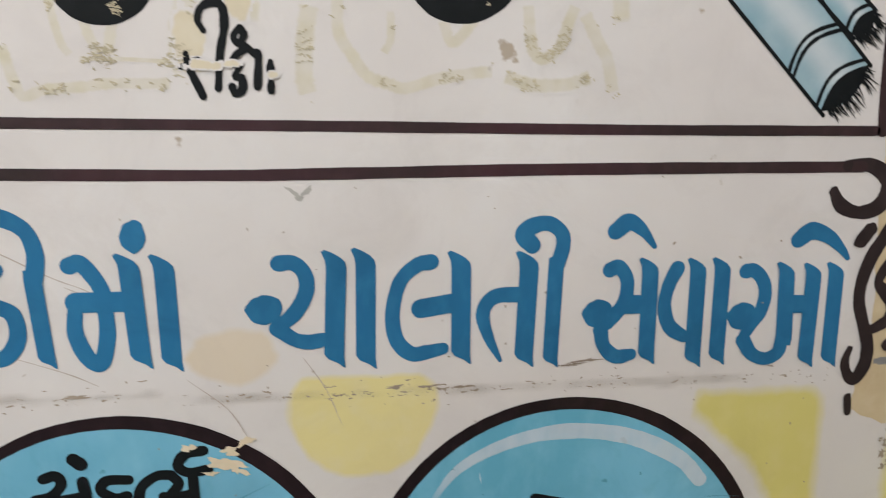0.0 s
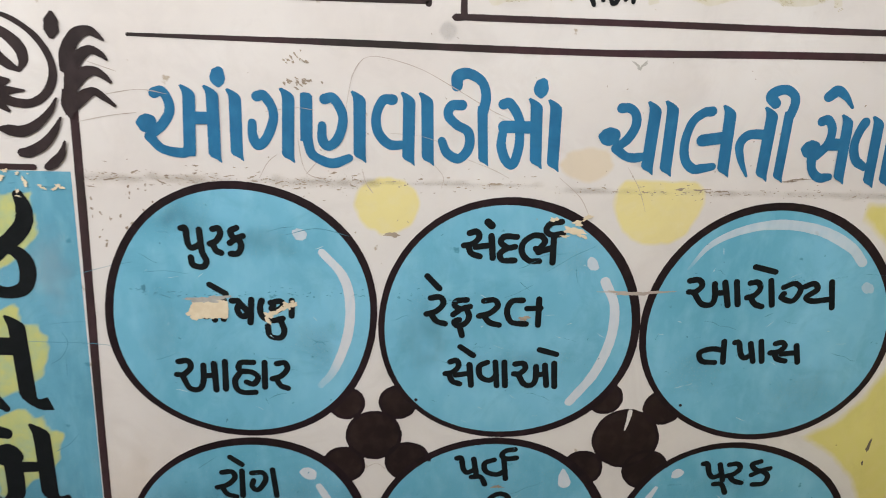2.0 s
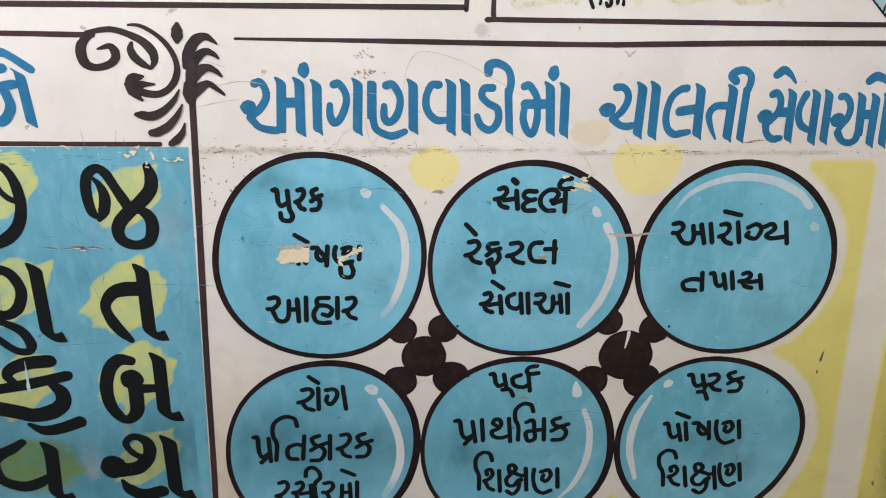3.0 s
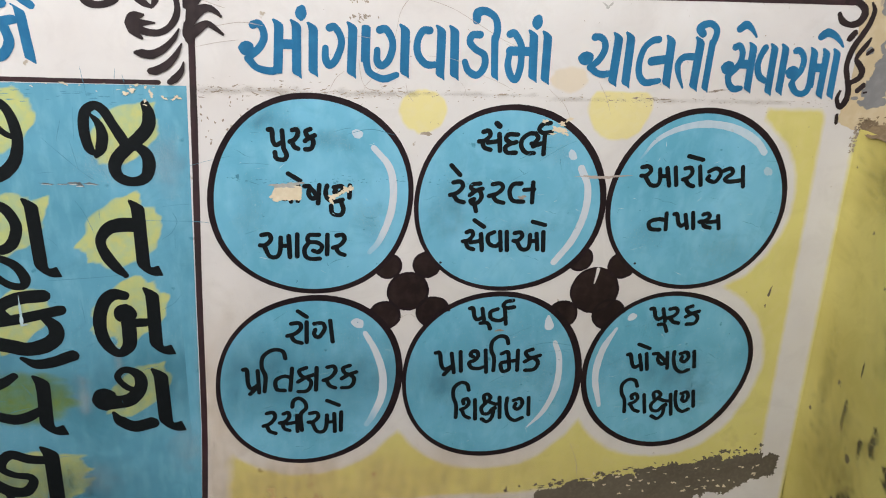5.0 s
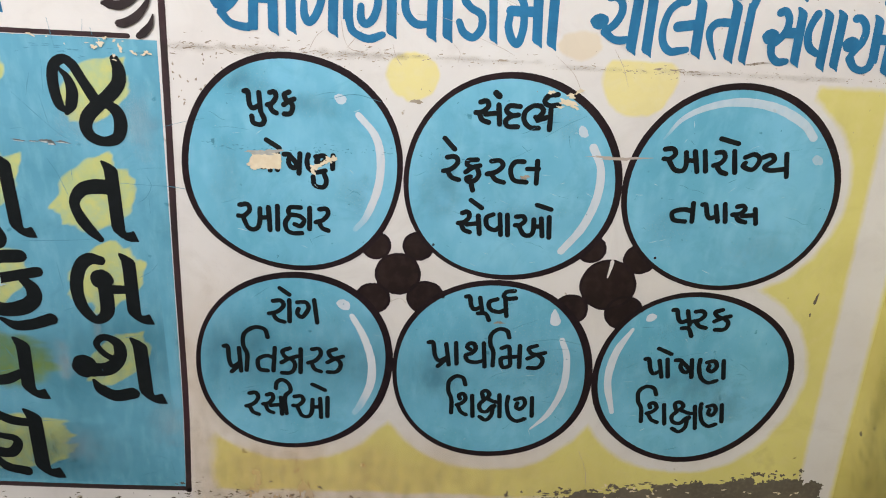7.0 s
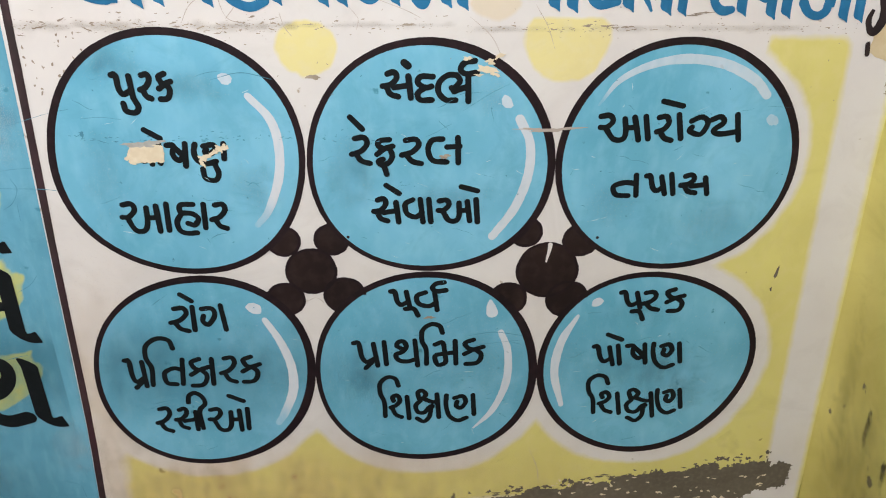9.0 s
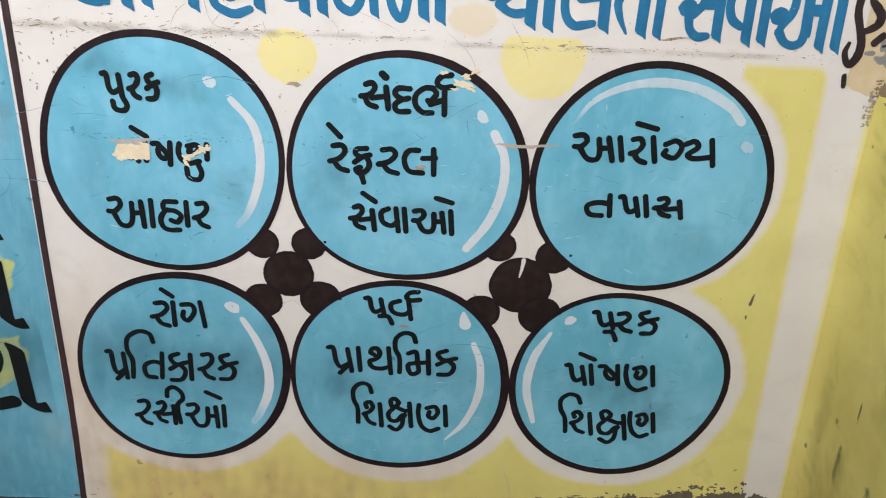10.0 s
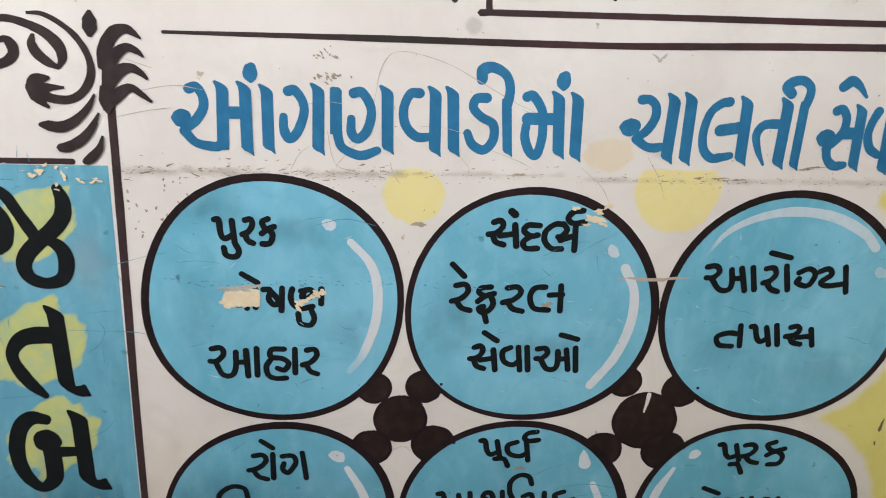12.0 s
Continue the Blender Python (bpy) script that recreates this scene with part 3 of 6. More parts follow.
for k, (x, z, rx, rz, most) in enumerate([(0.10, 0.600, 0.11, 0.035, 0.40), (0.30, 0.625, 0.07, 0.03, 0.34), (0.52, 0.640, 0.05, 0.025, 0.42), (0.55, 0.59, 0.04, 0.02, 0.40), (0.93, 0.66, 0.06, 0.045, 0.45), (0.79, 0.585, 0.07, 0.012, 0.40), (0.93, 0.93, 0.03, 0.025, 0.34)]):
    smear = daub(x, z, rx, rz, 60 + k, 0.6, 1.1, most * 0.62, 30)
    tagged(laid("yellow_smudge", x - rx * 1.6, x + rx * 1.6, z - rz * 1.6, z + rz * 1.6, 0.004, lambda px, pz: smear(px, pz) if ground_cover(px, pz) > 0.97 and z - rz * 1.6 < pz else 0.0, 0.0006 + 0.00005 * k, M_DIRT), "brown hand-grime smudge on the yellow paint", "stain", "yellow smudges")
strip = dense([(1.028 + (1.226 - z) * 0.044, z) for z in (1.24, 1.0, 0.8, 0.6, 0.4)] + [(1.075, 0.4), (1.044, 1.24)], 0.02)
tagged(sprayed("painted_strip", strip, 0.014, 0.0004, M_YELLOW), "narrow yellow paint strip along the wall's inner corner", "wall painting")
cream = dense([(0.976, 1.60), (0.981, 1.53), (0.986, 1.47), (0.992, 1.40), (0.998, 1.33), (0.990, 1.262), (1.02, 1.252), (1.6, 1.25), (1.6, 1.60)], 0.005)
cream = [(x + 0.003 * noise.noise((x * 20, z * 20, 3)) + 0.002 * noise.noise((x * 110, z * 110, 1)), z + 0.003 * noise.noise((x * 20, z * 20, 7)) + 0.003 * noise.noise((x * 90, z * 90, 5))) for x, z in cream]
bm = bmesh.new()
fill(bm, cream, 0.0005)
old_cream = tagged(part("cream_wall_patch", bm, M_CREAM), "old cream distemper with peeled grey patches", "wall painting")
torn = [daub(x, z, rx * 1.1, rz * 1.1, 40 + k, 0.5, 0.05, 1.0, 50) for k, (x, z, rx, rz) in enumerate([(1.044, 1.448, 0.022, 0.017), (1.050, 1.345, 0.017, 0.042), (1.040, 1.312, 0.016, 0.022), (1.062, 1.36, 0.02, 0.02), (1.046, 1.295, 0.024, 0.008)])]
laid("peeled_patch", 1.008, 1.115, 1.272, 1.490, 0.0013, lambda x, z: max(t(x, z) for t in torn), 0.0008, M_GREY, old_cream, "grey primer showing where paint peeled")
for k, (x, z, rx, rz) in enumerate([(1.018, 1.375, 0.007, 0.005), (1.006, 1.523, 0.005, 0.003), (1.010, 1.301, 0.006, 0.003)]):
    laid("peeled_patch", x - 1.7 * rx, x + 1.7 * rx, z - 1.7 * rz, z + 1.7 * rz, 0.001, daub(x, z, rx, rz, 50 + k, 0.5, 0.08, 1.0, 90), 0.0009, M_GREY, old_cream)


# ---- the six blue circles ----
SAID, GLINTS = {}, []


def say(circle, lean, rise_by, *letters):
    SAID.setdefault(circle, []).append((lean, rise_by, letters))


def glint(tag, x, z, strokes):
    GLINTS.append((tag, x, z, strokes))


say(1, 0.026, 0.054, ("pa", 0.101, 1.212, 0.022, 0.029), ("u", 0.110, 1.195, 0.017, 0.015), ("ra", 0.132, 1.212, 0.012, 0.029), ("ka", 0.154, 1.212, 0.014, 0.030))
say(1, 0.045, 0.052, ("pa", 0.112, 1.129, 0.020, 0.024), ("aa", 0.142, 1.131, 0.001, 0.024), ("e", 0.128, 1.162, 0.018, 0.012), ("ssa", 0.151, 1.126, 0.022, 0.029), ("nna", 0.183, 1.129, 0.036, 0.026), ("u", 0.191, 1.107, 0.019, 0.020))
say(1, 0.024, 0.049, ("a", 0.083, 1.036, 0.045, 0.040), ("aa", 0.139, 1.039, 0.001, 0.037), ("ha", 0.150, 1.034, 0.027, 0.040), ("aa", 0.185, 1.042, 0.001, 0.033), ("ra", 0.194, 1.040, 0.018, 0.034))
say(2, -0.067, 0.052, ("sa", 0.415, 1.210, 0.032, 0.032), ("dot", 0.440, 1.250, 0.004, 0.004), ("da", 0.456, 1.208, 0.019, 0.029), ("bha", 0.481, 1.205, 0.036, 0.033), ("reph", 0.506, 1.240, 0.019, 0.015))
say(2, -0.075, 0.054, ("ra", 0.375, 1.127, 0.021, 0.034), ("e", 0.375, 1.172, 0.013, 0.016), ("pha", 0.407, 1.113, 0.020, 0.045), ("ra", 0.436, 1.126, 0.023, 0.032), ("la", 0.469, 1.126, 0.039, 0.033))
say(2, -0.079, 0.057, ("sa", 0.400, 1.045, 0.030, 0.034), ("e", 0.416, 1.086, 0.015, 0.012), ("va", 0.441, 1.045, 0.020, 0.032), ("aa", 0.471, 1.046, 0.001, 0.032), ("a", 0.482, 1.045, 0.039, 0.031), ("aa", 0.531, 1.045, 0.001, 0.032), ("e", 0.510, 1.088, 0.020, 0.007))
say(3, -0.194, 0.047, ("a", 0.682, 1.154, 0.045, 0.033), ("aa", 0.739, 1.157, 0.001, 0.029), ("ra", 0.751, 1.154, 0.017, 0.031), ("aa", 0.780, 1.157, 0.001, 0.031), ("e", 0.754, 1.198, 0.023, 0.007), ("gh", 0.791, 1.162, 0.023, 0.022), ("ya", 0.821, 1.153, 0.032, 0.033))
say(3, -0.185, 0.048, ("ta", 0.706, 1.079, 0.030, 0.028), ("pa", 0.749, 1.081, 0.021, 0.026), ("aa", 0.781, 1.082, 0.001, 0.027), ("sa", 0.792, 1.080, 0.033, 0.027))
say(4, 0.017, 0.036, ("ra", 0.120, 0.884, 0.023, 0.037), ("aa", 0.151, 0.886, 0.001, 0.037), ("e", 0.138, 0.932, 0.014, 0.011), ("ga", 0.163, 0.885, 0.030, 0.039))
say(4, 0.036, 0.055, ("pa", 0.046, 0.791, 0.026, 0.046), ("pr", 0.057, 0.790, 0.014, 0.014), ("i", 0.076, 0.794, 0.038, 0.078), ("ta", 0.099, 0.794, 0.026, 0.042), ("ka", 0.135, 0.792, 0.025, 0.045), ("aa", 0.165, 0.794, 0.001, 0.043), ("ra", 0.177, 0.796, 0.020, 0.042), ("ka", 0.207, 0.797, 0.024, 0.042))
say(4, 0.023, 0.054, ("ra", 0.076, 0.709, 0.020, 0.042), ("sa", 0.103, 0.711, 0.030, 0.039), ("ii", 0.124, 0.713, 0.023, 0.065), ("a", 0.151, 0.707, 0.045, 0.041), ("aa", 0.206, 0.711, 0.001, 0.037), ("e", 0.183, 0.761, 0.020, 0.011))
say(5, -0.093, 0.061, ("pa", 0.420, 0.915, 0.023, 0.027), ("uu", 0.438, 0.902, 0.016, 0.012), ("va", 0.455, 0.910, 0.025, 0.029), ("reph", 0.474, 0.941, 0.018, 0.013))
say(5, -0.068, 0.062, ("pa", 0.367, 0.818, 0.030, 0.041), ("pr", 0.380, 0.816, 0.016, 0.016), ("aa", 0.409, 0.822, 0.001, 0.038), ("tha", 0.424, 0.817, 0.029, 0.043), ("i", 0.462, 0.821, 0.029, 0.066), ("ma", 0.478, 0.819, 0.030, 0.039), ("ka", 0.520, 0.820, 0.027, 0.040))
say(5, -0.072, 0.056, ("i", 0.402, 0.728, 0.027, 0.070), ("sha", 0.415, 0.722, 0.025, 0.043), ("ksha", 0.452, 0.716, 0.032, 0.057), ("nna", 0.496, 0.716, 0.040, 0.048))
say(6, -0.174, 0.062, ("pa", 0.736, 0.908, 0.024, 0.026), ("uu", 0.752, 0.889, 0.014, 0.014), ("ra", 0.765, 0.904, 0.020, 0.029), ("ka", 0.799, 0.903, 0.024, 0.034))
say(6, -0.167, 0.052, ("pa", 0.708, 0.812, 0.024, 0.033), ("aa", 0.742, 0.814, 0.001, 0.032), ("e", 0.722, 0.855, 0.019, 0.010), ("ssa", 0.755, 0.814, 0.025, 0.032), ("nna", 0.793, 0.805, 0.038, 0.043))
say(6, -0.169, 0.060, ("i", 0.709, 0.726, 0.029, 0.067), ("sha", 0.723, 0.722, 0.028, 0.040), ("ksha", 0.766, 0.708, 0.037, 0.058), ("nna", 0.810, 0.721, 0.034, 0.044))
glint("1", 0.251, 1.045, [[(4, 170), (27, 142), (35, 109), (32, 66), (16, 21), (0, 0)]])
glint("1d", 0.226, 1.233, [[(0, 6), (10, 0)]])
glint("2", 0.551, 1.024, [[(28, 160), (42, 129), (42, 86), (27, 40), (0, 0)]])
glint("2d", 0.560, 1.200, [[(0, 11), (5, 0)]])
glint("3", 0.674, 1.203, [[(0, -2), (23, 29), (61, 48), (103, 54), (148, 47), (186, 28), (204, 9)]])
glint("3d", 0.889, 1.177, [[(0, 6), (5, 0)]])
glint("4", 0.246, 0.721, [[(0, 179), (18, 143), (30, 100), (29, 57), (14, 17), (4, 0)]])
glint("4d", 0.230, 0.917, [[(0, 4), (7, 0)]])
glint("5", 0.535, 0.702, [[(34, 171), (45, 138), (45, 84), (27, 33), (0, 0)]])
glint("5d", 0.552, 0.902, [[(0, 16), (4, 0)]])
glint("6", 0.649, 0.742, [[(26, 155), (6, 112), (0, 59), (14, 0)]])
glint("6d", 0.695, 0.914, [[(0, 0), (10, 10)]])
LABELS = ["sky blue painted circle, its middle word partly peeled to plaster", "sky blue painted circle with a chipped upper rim", "sky blue painted circle with a white arc along its top",
          "sky blue painted circle with three short lines of black lettering", "sky blue painted circle with a white arc at one side", "sky blue painted circle below the yellow margin"]


def circle_thing(k):
    spec = RIMS[k]
    ob = holder("painted_circle", spec[0], spec[1], LABELS[k], "wall painting", "blue lettered circles")
    bm = bmesh.new()
    fill(bm, rim(spec, -0.006), 0.0014 + 0.00003 * k)
    part("disc", bm, M_SKY, ob)
    bm = bmesh.new()
    outer, inner = rim(spec), rim(spec)
    cx, cz = spec[:2]
    rng = random.Random(k)
    p1, p2 = rng.uniform(0, 6), rng.uniform(0, 6)
    ov, iv = [], []
    for i, (a, b) in enumerate(zip(outer, inner)):
        th = i / len(outer) * math.tau
        w = (0.0088 if k < 3 else 0.0097) + 0.0013 * math.sin(th + p1) + 0.0006 * math.sin(3 * th + p2) + 0.0010 * math.cos(th)
        d = (Vector(b) - Vector((cx, cz))).normalized()
        e = 0.0005 * noise.noise((a[0] * 60, a[1] * 60, k))
        ov.append(bm.verts.new((a[0] + d.x * e, (-0.0018 - 0.00003 * k) * FILM, a[1] + d.y * e)))
        iv.append(bm.verts.new((b[0] - d.x * w, (-0.0018 - 0.00003 * k) * FILM, b[1] - d.y * w)))
    for i in range(len(ov)):
        j = (i + 1) % len(ov)
        bm.faces.new((iv[i], ov[i], ov[j], iv[j]))
    part("outline", bm, M_RIM, ob, "dark maroon brushed outline")
    for tag, x, z, strokes in GLINTS:
        if not tag.startswith(str(k + 1)):
            continue
        pts = [(x + u / 1000, z + v / 1000) for u, v in strokes[0]]
        spot = tag.endswith("d")
        line = smooth(pts, 6)
        bm = bmesh.new()
        lay = bm.verts.layers.float.new("cover")
        if spot:
            m = (line[0] + line[-1]) / 2
            d = line[-1] - line[0]
            if k == 4:
                brush(bm, [(0.5525, 0.9265), (0.5535, 0.916), (0.5555, 0.9055)], 0.0165, 0.0021, taper=(0.15, 0.75, 1.0), rough=0.03, seed=2)
            else:
                fill(bm, blob(m.x, m.y, 0.0105 if k == 3 else 0.0088, 0.0088 if k == 3 else 0.0064, 0.12, k, 16, math.atan2(d.y, d.x)), 0.0021)
            for v in bm.verts:
                v[lay] = (0.85, 0.8, 0.5, 1.0, 1.0, 1.0)[k]
        else:
            widths = {1: (0.75, 0.95, 1.0, 1.0, 0.9, 0.7), 2: (0.95, 0.9, 1.0, 1.0, 0.9), 3: (0.3, 0.9, 1.2, 1.3, 1.1), 4: (0.7, 0.95, 1.05, 1.1, 1.0, 0.8), 5: (0.75, 0.9, 1.0, 0.85, 0.25), 6: (0.45, 1.0, 1.1, 1.0, 0.6)}[k + 1]
            brush(bm, pts, (0.0112, 0.0122, 0.0100, 0.0118, 0.0112, 0.0118)[k], 0.0021, taper=widths, rough=0.05, seed=k)
            tip = Vector(pts[0] if k == 2 else pts[-1])
            for v in bm.verts:
                gap = (Vector((v.co.x, v.co.z)) - tip).length
                v[lay] = min(0.72 if k == 2 else 1.0, 0.15 + gap / 0.055) if k in (0, 2, 3) else 0.95
        part("glint_spot" if spot else "glint_arc", bm, M_GLINT, ob, "milky white painted highlight")
    for lean, rise_by, letters in SAID[k + 1]:
        word(ob, 0.0023, lean, rise_by, letters)
    return ob


CIRCLES = [circle_thing(k) for k in range(6)]

# ---- black bead clusters between the circles ----
for group, beads in enumerate([[(0.314, 0.975, 0.034), (0.281, 1.020, 0.022), (0.343, 1.022, 0.023), (0.277, 0.932, 0.026), (0.356, 0.937, 0.028)],
                               [(0.627, 0.971, 0.042), (0.595, 1.029, 0.022), (0.668, 1.016, 0.024), (0.576, 0.927, 0.026), (0.657, 0.925, 0.029)]]):
    ob = holder("painted_bead_cluster", 0, 0, "cluster of dark maroon painted dots between circles", "wall painting", "bead clusters")
    for k, (x, z, r) in enumerate(beads):
        bm = bmesh.new()
        depth = 0.0008 + 0.00006 * (k + 1) + (0.0003 if k == 0 else 0)
        fill(bm, blob(x, z, r, r, 0.018, k + 10 * group, 40), depth)
        bead = part("bead", bm, M_BEAD, ob)
        bm = bmesh.new()
        ring = blob(x, z, r - 0.0016, r - 0.0016, 0.014, k + 10 * group, 40)
        brush(bm, ring + ring[:2], 0.0042, depth + 0.00003, rough=0.12, seed=k)
        part("outline", bm, M_RIM, bead, "black brushed outline")
    if group == 1:
        bm = bmesh.new()
        brush(bm, [(0.6285, 1.010), (0.6275, 1.0), (0.6245, 0.984)], 0.005, 0.0016, taper=(1.2, 1.0, 0.4), rough=0.1)
        part("scratch", bm, M_WALL, ob, "white scratch through the dark paint")

# ---- blue heading over the circles ----
heading = holder("painted_heading", 0.08, 1.31, "bold blue hand-painted heading in broad brush letters", "lettering")
first, second = new("word"), new("word")
first.parent = second.parent = heading


def stem_ring(top, foot, w, hooked=True, footed=True):
    """The outline of one flat-brush upright: hooked tip, rounded shoulder, slanted foot."""
    at = lambda t, s, up: (top[0] + (foot[0] - top[0]) * t + s * w, top[1] + (foot[1] - top[1]) * t + up * w)
    if hooked:
        upper = [at(0, -0.66, -0.05), at(0, -0.50, 0.05), at(0, -0.15, -0.10), at(0, 0.22, -0.32), at(0, 0.44, -0.56), at(0, 0.50, -0.82)]
        left = [at(0, -0.44, -0.80), at(0, -0.48, -0.45)]
    else:
        upper = [at(0, -0.46, -0.05), at(0, -0.2, 0.04), at(0, 0.25, -0.02), at(0, 0.46, -0.25)]
        left = [at(0, -0.48, -0.6)]
    lower = [at(1, 0.50, 0.55), at(1, 0.56, 0.03), at(1, 0.50, 0.0), at(1, 0.22, 0.24), at(1, -0.25, 0.46), at(1, -0.44, 0.72)] if footed else [at(1, 0.50, 0.5), at(1, 0.46, 0.05), at(1, -0.46, 0.02)]
    return upper + lower + left


def head(parent, name, x, z, strokes):
    """One letter of the heading; strokes in millimetres from (x, z)."""
    fine = parent is first
    w, wide = (0.0090, 0.0138) if fine else (0.0088, 0.0141 if x < 0.78 else 0.0128)
    bm = bmesh.new()
    for j, (kind, *pts) in enumerate(strokes):
        pts = [(x + u / 1000, z + v / 1000) for u, v in pts]
        d = 0.0012 + 0.0006 * j
        if kind in ("stem", "cut", "top"):
            slim = 0.82 if kind == "top" and name == "ii" else 1.0
            fill(bm, stem_ring(pts[0], pts[-1], wide * slim, kind != "top", kind == "stem" or name == "ii"), d)
        elif kind == "blob":
            fill(bm, blob(*pts[0], 0.0116 if name == "cha" else 0.0104, 0.0104, 0.06, j, 26), d)
        elif kind == "dot":
            fill(bm, blob(*pts[0], 0.0080, 0.0102, 0.08, j, 24), d)
        elif kind == "bar":
            brush(bm, pts, 0.0135, d, rough=0.01, seed=j)
        else:
            tp = {"thin": (1.25, 1.2, 1.15, 0.9, 0.35), "tick": (1.35, 1.5, 1.15, 0.75, 0.4), "curl": (1.3, 1.5, 1.25, 1.1, 1.15, 1.2)}.get(kind, (1.25, 1.15, 1.1, 1.15, 1.2, 1.2, 1.0))
            brush(bm, pts, w, d, taper=tp, rough=0.02, seed=j, steps=9)
    part("letter", bm, M_BLUE, parent)


head(first, "a", 0.076, 1.316, [("bowl", (10, 73), (18, 75), (24, 65), (24, 53), (16, 40), (4, 29)), ("blob", (0, 41)), ("bowl", (2, 27), (14, 14), (35, 10), (41, 15)), ("cut", (45, 82), (42, 6)), ("bar", (49, 48), (63, 48)), ("stem", (69, 82), (68, 0))])
head(first, "stem", 0.167, 1.318, [("stem", (1, 77), (0, 0))])
head(first, "dot", 0.152, 1.407, [("dot", (0, 0))])
head(first, "ga", 0.185, 1.317, [("bowl", (6, 71), (13, 72), (21, 60), (22, 46), (14, 26), (5, 19), (0, 29), (0, 43)), ("stem", (38, 80), (36, 0))])
head(first, "nna", 0.241, 1.318, [("top", (1, 75), (1, 48), (0, 23)), ("bowl", (1, 28), (5, 11), (16, 3), (29, 0), (45, 6)), ("bowl", (20, 69), (29, 70), (38, 55), (38, 40), (32, 25), (23, 19), (17, 26), (17, 41)), ("stem", (56, 78), (56, 1))])
head(first, "va", 0.315, 1.317, [("bowl", (17, 71), (7, 70), (0, 54), (2, 36), (14, 23), (30, 23)), ("stem", (34, 79), (34, 0))])
head(first, "stem", 0.368, 1.317, [("stem", (0, 79), (2, 0))])
head(first, "dda", 0.385, 1.326, [("bowl", (20, 58), (9, 57), (6, 47), (15, 37), (28, 29), (29, 12), (19, 0), (6, 6), (0, 19))])
head(first, "ii", 0.399, 1.318, [("curl", (0, 86), (1, 96), (12, 99), (26, 91), (31, 76), (29, 60)), ("top", (28, 66), (30, 34), (31, 0))])
head(first, "ma", 0.449, 1.316, [("bowl", (0, 70), (7, 71), (17, 56), (19, 41), (19, 23), (14, 5), (6, 9), (0, 25), (1, 41)), ("bar", (2, 46), (34, 46)), ("stem", (35, 77), (38, 0))])
head(first, "stem", 0.505, 1.314, [("stem", (0, 78), (1, -1))])
head(first, "dot", 0.488, 1.404, [("dot", (0, 0))])
head(second, "cha", 0.566, 1.312, [("bowl", (10, 73), (19, 73), (26, 66), (27, 54), (20, 40), (9, 30)), ("blob", (0, 42)), ("bowl", (8, 29), (19, 21), (29, 19), (39, 21)), ("stem", (46, 81), (44, 0))])
head(second, "stem", 0.631, 1.310, [("stem", (0, 84), (0, 0))])
head(second, "la", 0.649, 1.311, [("bowl", (25, 73), (16, 71), (5, 60), (0, 38), (3, 19), (13, 9), (24, 10), (34, 12)), ("bar", (19, 41), (44, 45)), ("stem", (45, 80), (46, 0))])
head(second, "ta", 0.710, 1.311, [("thin", (27, 49), (8, 48), (0, 37), (4, 20), (13, 2)), ("stem", (30, 79), (29, -4))])
head(second, "ii", 0.736, 1.306, [("curl", (6, 88), (0, 95), (5, 101), (16, 103), (25, 97), (27, 88), (24, 75)), ("top", (23, 80), (22, 47), (22, 0))])
head(second, "sa", 0.790, 1.306, [("bowl", (7, 70), (13, 72), (19, 64), (20, 54), (18, 45), (13, 38), (8, 31)), ("blob", (0, 39)), ("bowl", (3, 27), (6, 15), (15, 7), (26, 8)), ("bar", (19, 45), (31, 45)), ("stem", (35, 78), (37, 0))])
head(second, "e", 0.799, 1.392, [("tick", (0, 11), (9, 17), (19, 11), (28, 0))])
head(second, "va", 0.838, 1.302, [("bowl", (7, 74), (2, 62), (0, 47), (5, 32), (16, 24)), ("stem", (22, 81), (24, 0))])
head(second, "stem", 0.878, 1.303, [("stem", (0, 80), (2, 0))])
head(second, "a", 0.896, 1.299, [("bowl", (0, 74), (6, 74), (13, 67), (16, 57), (14, 44), (8, 35), (4, 27)), ("blob", (0, 41)), ("bowl", (3, 23), (11, 12), (22, 8), (31, 13), (32, 24)), ("cut", (30, 80), (34, 17)), ("bar", (37, 49), (48, 49)), ("stem", (50, 79), (52, 0))])
head(second, "stem", 0.964, 1.298, [("stem", (0, 80), (3, 0))])
head(second, "e", 0.932, 1.381, [("tick", (0, 14), (9, 20), (22, 16), (33, 7), (39, 0))])

# ---- alphabet panel: blue ground, green dabs, big black letters ----
panel = holder("painted_alphabet_panel", -0.3, 0.55, "blue painted alphabet panel with big black letters on green dabs", "wall painting")
bm = bmesh.new()
edge = [(-0.62, 0.548), (-0.036, 0.548)] + [(-0.026 + (z - 0.72) * 0.030, z) for z in (0.72, 0.9, 1.1, 1.3025)] + [(-0.62, 1.304)]
fill(bm, dense(edge, 0.03), 0.0005)
part("ground", bm, M_PANEL, panel)
DABS = [
    (-0.098, 1.235, 0.054, 0.052),
    (-0.118, 1.078, 0.061, 0.060),
    (-0.120, 0.948, 0.060, 0.058),
    (-0.119, 0.803, 0.042, 0.058),
    (-0.267, 1.245, 0.052, 0.053),
    (-0.280, 1.090, 0.063, 0.049),
    (-0.289, 0.938, 0.062, 0.047),
    (-0.292, 0.793, 0.081, 0.056),
    (-0.303, 0.635, 0.094, 0.058),
]
